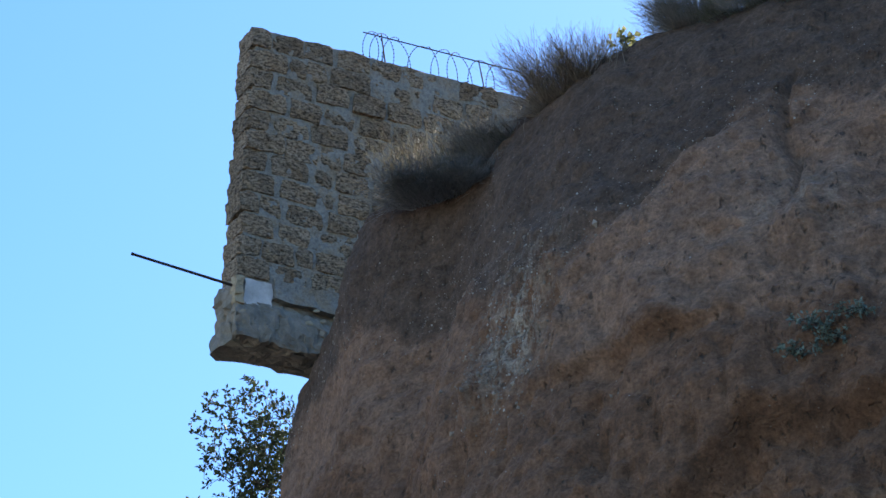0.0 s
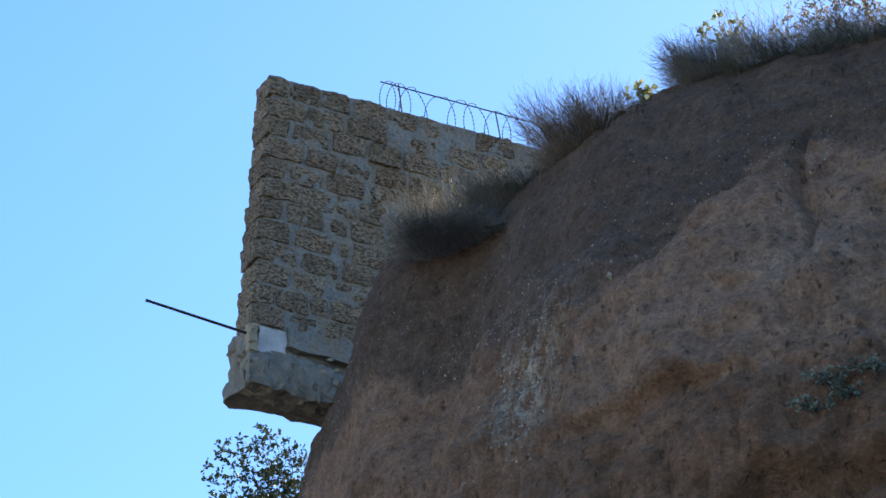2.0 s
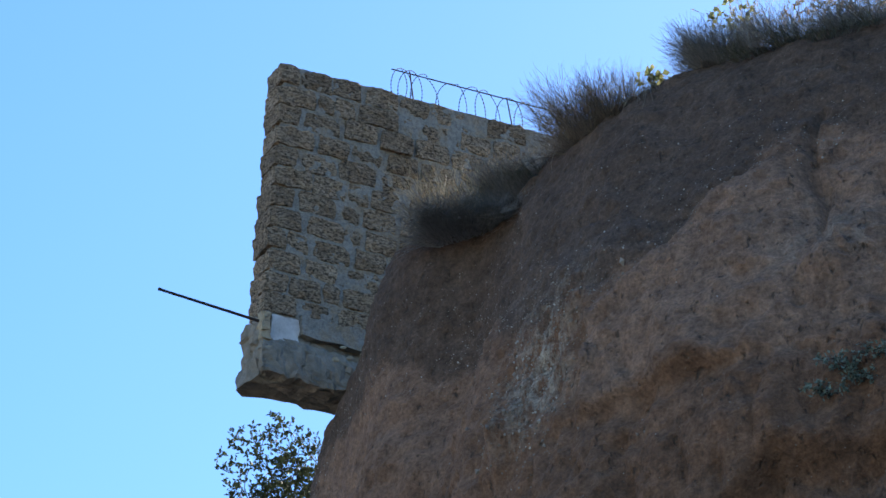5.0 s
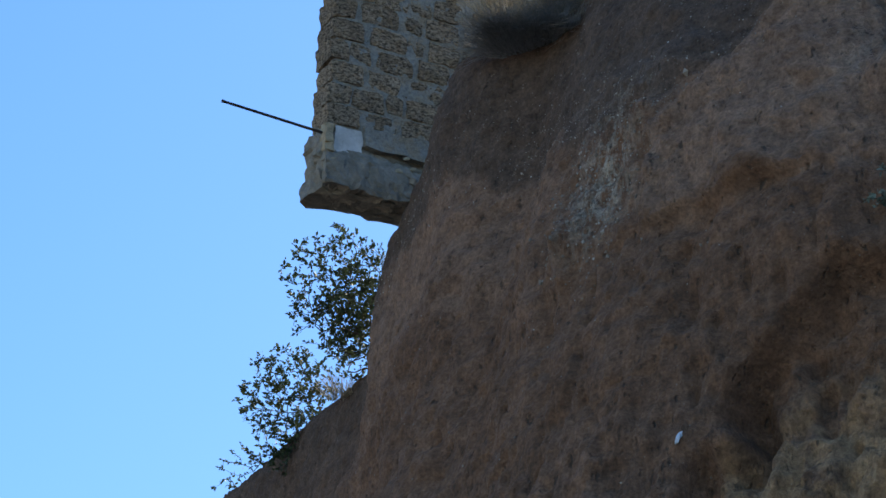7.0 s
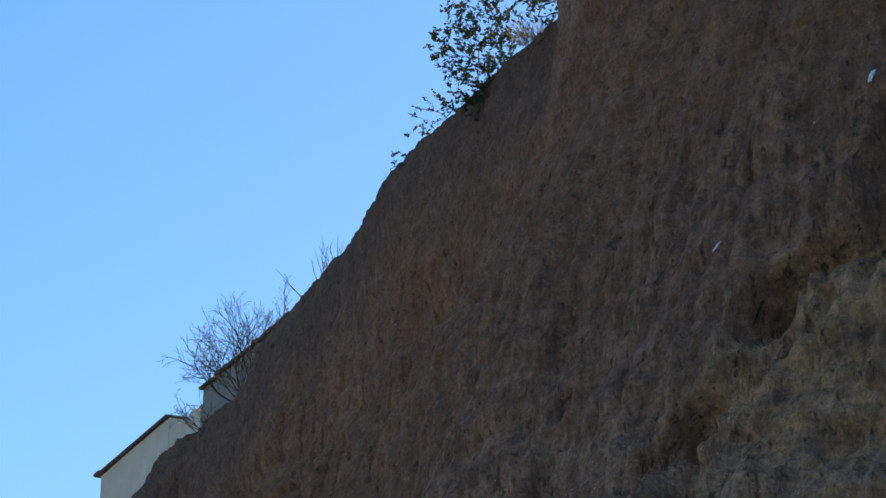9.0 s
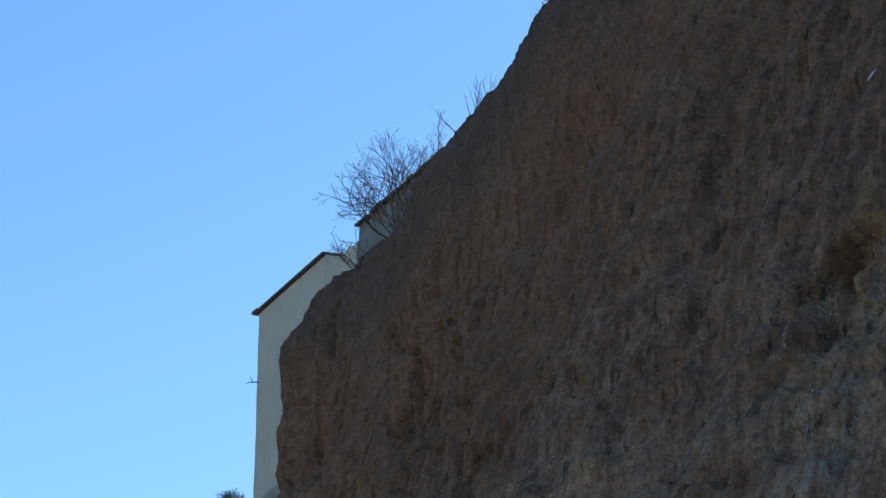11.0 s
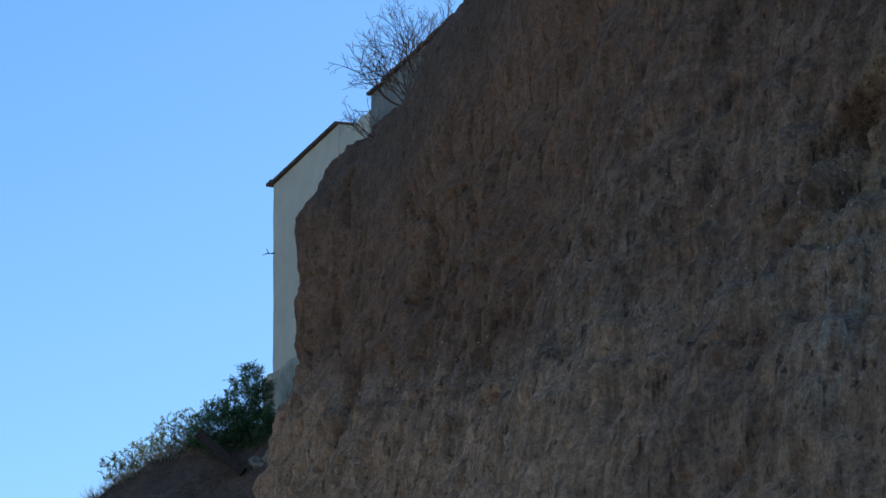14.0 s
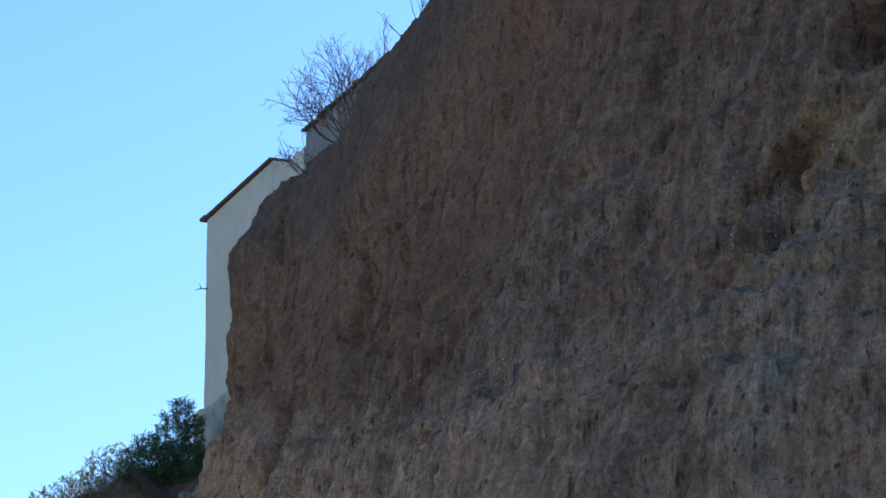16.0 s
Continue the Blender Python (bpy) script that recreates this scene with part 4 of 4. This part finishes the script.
def plants_down_the_rim():
    shrub("hanging_shrub", (-1.33, 30.2, 15.5), "leafy green shrub growing from the rim under the beam", 21, (-0.50, 0.0, 0.82), (0.56, 0.35, 0.66), 460, GREEN_LEAF, 9, (0.032, 0.058), 0.7, 0.0017, loose=0.012)
    shrub("hanging_shrub", (-1.45, 30.5, 15.5), "leafy green shrub growing from the rim under the beam", 22, (-0.22, 0.0, 0.62), (0.32, 0.3, 0.60), 330, GREEN_LEAF, 10, (0.032, 0.058), 0.2, 0.0017, loose=0.015)
    shrub("hanging_shrub", (-1.98, 31.9, 15.45), "leafy green shrub leaning out from the rim", 23, (-0.42, 0.0, 0.40), (0.52, 0.3, 0.70), 470, GREEN_LEAF, 9, (0.032, 0.058), 0.6, 0.0017, loose=0.012)
    tuft("grass_tuft", (-1.78, 30.75, 15.5), "small clump of pale dry grass on the rim", 24, (0.14, 0.1), (0.15, 0.32), 150, (-0.3, 0, 0), 0.4, 0.0025, STRAW, 0.05)
    shrub("leafy_sprig", (-2.55, 32.7, 15.55), "small leafy sprig on the rim", 25, (-0.33, 0, 0.06), (0.26, 0.1, 0.16), 26, GREEN_LEAF, 4, (0.03, 0.055), thin=0.002, category="sprig")
    shrub("leafy_sprig", (-2.85, 33.35, 15.55), "small leafy sprig on the rim", 26, (-0.2, 0, 0.08), (0.18, 0.1, 0.16), 18, GREEN_LEAF, 4, (0.03, 0.055), thin=0.002, category="sprig")
    shrub("leafy_sprig", (-3.05, 33.85, 15.5), "small leafy sprig on the rim", 27, (-0.27, 0, 0.06), (0.24, 0.1, 0.1), 16, GREEN_LEAF, 4, (0.03, 0.055), thin=0.002, category="sprig")
    tuft("bare_twigs", (-3.4, 34.5, 15.5), "few thin bare twigs on the rim", 28, (0.12, 0.2), (0.12, 0.3), 22, (-0.1, 0, 0), 0.2, 0.003, GREY_TWIG, 0.0, "twigs")
    fan_shrub("bare_twigs", (-4.5, 37.55, 15.5), "thin bare upright twigs on the rim", 29, 7, (0.35, 0.7), 0.0, 0.35, 0.008, 1, "twigs", (1, 3))
    fan_shrub("bare_twigs", (-4.32, 37.05, 15.5), "thin bare upright twigs on the rim", 30, 6, (0.3, 0.65), 0.05, 0.3, 0.008, 1, "twigs", (1, 3))
    fan_shrub("bare_twigs", (-4.68, 37.9, 15.5), "bare twig reaching out from the rim", 31, 1, (0.6, 0.62), -1.2, 0.0, 0.01, 1, "twigs", (1, 2))
    bare_shrub((-5.72, 40.98, 15.36), 32, 11, (0.95, 1.28), -0.5, 0.95)
    bare_shrub((-6.40, 42.1, 15.35), 33, 3, (0.4, 0.6), -0.8, 0.5)


plants_down_the_rim()


def bank_plants():
    shrub("evergreen_shrub", (-10.08, 53.5, 14.15), "dense dark green shrub below the house wall", 41, (-0.16, 0.0, 0.60), (0.42, 0.4, 0.78), 460, DARK_LEAF, 34, (0.04, 0.09), thin=0.002, shape=0.17, loose=0.03)
    shrub("evergreen_shrub", (-10.5, 53.4, 14.1), "dense dark green shrub on the bank", 42, (-0.20, 0.0, 0.36), (0.52, 0.4, 0.48), 320, DARK_LEAF, 34, (0.04, 0.09), thin=0.002, shape=0.17, loose=0.03)
    shrub("evergreen_shrub", (-9.95, 53.4, 13.95), "low dark green shrub at the foot of the house", 40, (-0.06, 0.0, 0.36), (0.34, 0.35, 0.40), 220, DARK_LEAF, 34, (0.04, 0.09), thin=0.002, shape=0.17, loose=0.03)
    tuft("grass_tuft", (-11.15, 54.0, 14.3), "tall pale dry grass on the bank", 43, (0.14, 0.15), (0.3, 0.6), 110, (0, 0, 0), 0.2, 0.004, STRAW, 0.03, heads=0.4)
    rng = random.Random(44)
    for k in range(13):
        x = -12.42 + k * 0.105 + rng.uniform(-0.08, 0.08)
        y = 53.8 + rng.uniform(-0.2, 0.4)
        z = float(bank_height(np.array([x]), np.array([y]))[0]) - 0.03
        shrub("leafy_weed", (x, y, z), "sunlit weed with small pale green leaves", 50 + k, (rng.uniform(-0.1, 0.05), 0, 0.36), (0.22, 0.2, rng.uniform(0.26, 0.42)), 80, WEED_LEAF, 9, (0.03, 0.06), thin=0.002, category="weed", shape=0.24)
    for k in range(9):
        x = -12.7 + k * 0.19 + rng.uniform(-0.08, 0.08)
        z = float(bank_height(np.array([x]), np.array([53.7]))[0]) - 0.03
        tuft("grass_tuft", (x, 53.7, z), "low dry grass on the bank", 70 + k, (0.18, 0.2), (0.12, 0.34), 190, (0, -0.2, 0), 0.4, 0.004, STRAW, 0.06)


bank_plants()

# ---- small things ----
PLASTIC = plain_material("white_plastic", (0.6, 0.62, 0.65), (0.8, 0.82, 0.85), 6, 0.45, 0.002)


def small_things():
    # an old timber leaning on the bank
    beam = thing("old_timber", (-10.92, 52.9, 14.3), "dark weathered timber leaning on the bank", "timber")
    bm = box(0, 0.95, -0.06, 0.06, -0.065, 0.065, cuts=0.1, rough=0.015)
    p = part("timber", bm, STEEL, beam)
    p.matrix_basis = pose(0, 0, 0, 0, 42.7, 0)
    for k, (x, z, r) in enumerate(((-10.0, 13.86, 0.17), (-9.75, 14.0, 0.2), (-9.9, 13.62, 0.15))):
        bm = bmesh.new()
        bmesh.ops.create_icosphere(bm, subdivisions=3, radius=r)
        for v in bm.verts:
            v.co *= 1 + 0.6 * noise.noise(v.co * 6 + Vector((k, 0, 0))) + 0.25 * noise.noise(v.co * 17)
            v.co.z *= 0.8
        rock = part("rock", bm, CONCRETE)
        rock.location = (x, 53.05, z - 0.08)
        tagged(rock, "grey lump of rubble on the bank", "rock", "rubble on the bank")
    # a twig from the house corner
    twig = thing("twig", (-10.17, 55.0, 17.72), "short dead twig sticking out of the house wall", "twig")
    bm = bmesh.new()
    tube(bm, (0.05, 0, 0), (-0.11, 0, 0.0), 0.012, 0.008, 5)
    tube(bm, (-0.05, 0, 0), (-0.09, 0, 0.09), 0.008, 0.005, 5)
    tube(bm, (-0.08, 0, 0), (-0.16, 0, -0.02), 0.007, 0.005, 5)
    part("stem", bm, BARK, twig)
    # plastic scraps caught on the face
    for k, (s, d, a, b) in enumerate(((58.67, 5.13, 0.10, 0.03), (59.6, 6.02, 0.09, 0.012))):
        at, out = on_cliff(s, d)
        bm = bmesh.new()
        bmesh.ops.create_icosphere(bm, subdivisions=3, radius=0.5)
        for v in bm.verts:
            v.co += 0.3 * noise.noise_vector(v.co * 3 + Vector((k, 1, 2)))
            v.co = Vector((v.co.x * b, v.co.y * b * 0.6, v.co.z * a))
        scrap = part("plastic_scrap", bm, PLASTIC, smooth=True)
        scrap.matrix_basis = pose(*(at + out * 0.02), 0, 25 + 10 * k, 0)
        tagged(scrap, "crumpled white plastic scrap stuck on the cliff face", "litter")
    # low plants rooted in the face
    for k, (s, d) in enumerate(((57.30, 3.52), (57.08, 3.48), (57.42, 3.68), (57.2, 3.6))):
        at, out = on_cliff(s, d)
        shrub("face_plant", tuple(at), "small grey-green plant rooted in the cliff face", 90 + k, tuple(out * 0.07), (0.20, 0.06, 0.08), 46, GREY_LEAF, 6, (0.02, 0.04), thin=0.002, category="plant")


small_things()


def scatter_pebbles():
    rng = np.random.default_rng(7)
    verts, faces = [], []
    octa = np.array([(1, 0, 0), (-1, 0, 0), (0, 1, 0), (0, -1, 0), (0, 0, 1), (0, 0, -1)], float)
    tris = [(0, 2, 4), (2, 1, 4), (1, 3, 4), (3, 0, 4), (2, 0, 5), (1, 2, 5), (3, 1, 5), (0, 3, 5)]

    def drop(s, d, r):
        if not 55.5 < s < 84 or not 0.1 < d < 10.4:
            return
        at, out = on_cliff(s, d)
        k = len(verts)
        turn = Euler(rng.uniform(0, 6.28, 3)).to_matrix()
        size = r * rng.uniform(0.6, 1.2, 3)
        for o in octa:
            verts.append(tuple(at + out * r * 0.2 + turn @ Vector(o * size * rng.uniform(0.8, 1.2))))
        faces.extend([tuple(k + i for i in t) for t in tris])

    for _ in range(1300):
        s = rng.uniform(56, 66)
        drop(s, rng.uniform(0.15, 1.0) ** 0.7 * (float(humus_depth(s)) + 0.3), min(0.011, rng.gamma(2.0, 0.0017) + 0.002))
    for _ in range(900):
        s = rng.uniform(57.5, 61.5)
        drop(s, float(humus_depth(s)) - abs(rng.normal(0, 0.28)), min(0.012, rng.gamma(1.5, 0.002) + 0.0015))
    for _ in range(3200):
        s = rng.uniform(58.5, 80)
        drop(s, float(gravel_depth(s)) + rng.normal(0, 0.2), min(0.013, rng.gamma(2.0, 0.0026) + 0.003))
    for _ in range(700):
        s = rng.uniform(58.5, 67)
        drop(s, float(gravel_depth(s)) - 0.9 + rng.normal(0, 0.2), min(0.012, rng.gamma(2.0, 0.0025) + 0.003))
    for _ in range(700):
        drop(rng.normal(59.8, 0.28), rng.normal(2.6, 0.4), rng.gamma(2.0, 0.0032) + 0.003)
    for _ in range(1500):
        drop(rng.uniform(56, 83), rng.uniform(1.5, 10), min(0.012, rng.gamma(2.0, 0.0022) + 0.002))
    me = bpy.data.meshes.new("pebbles")
    me.from_pydata(verts, [], faces)
    me.materials.append(PEBBLE)
    tagged(new("pebbles", me), "pale pebbles and shell bits in the cliff face", "pebbles", kind="stuff")


scatter_pebbles()
lay_blocks(stone_wall)
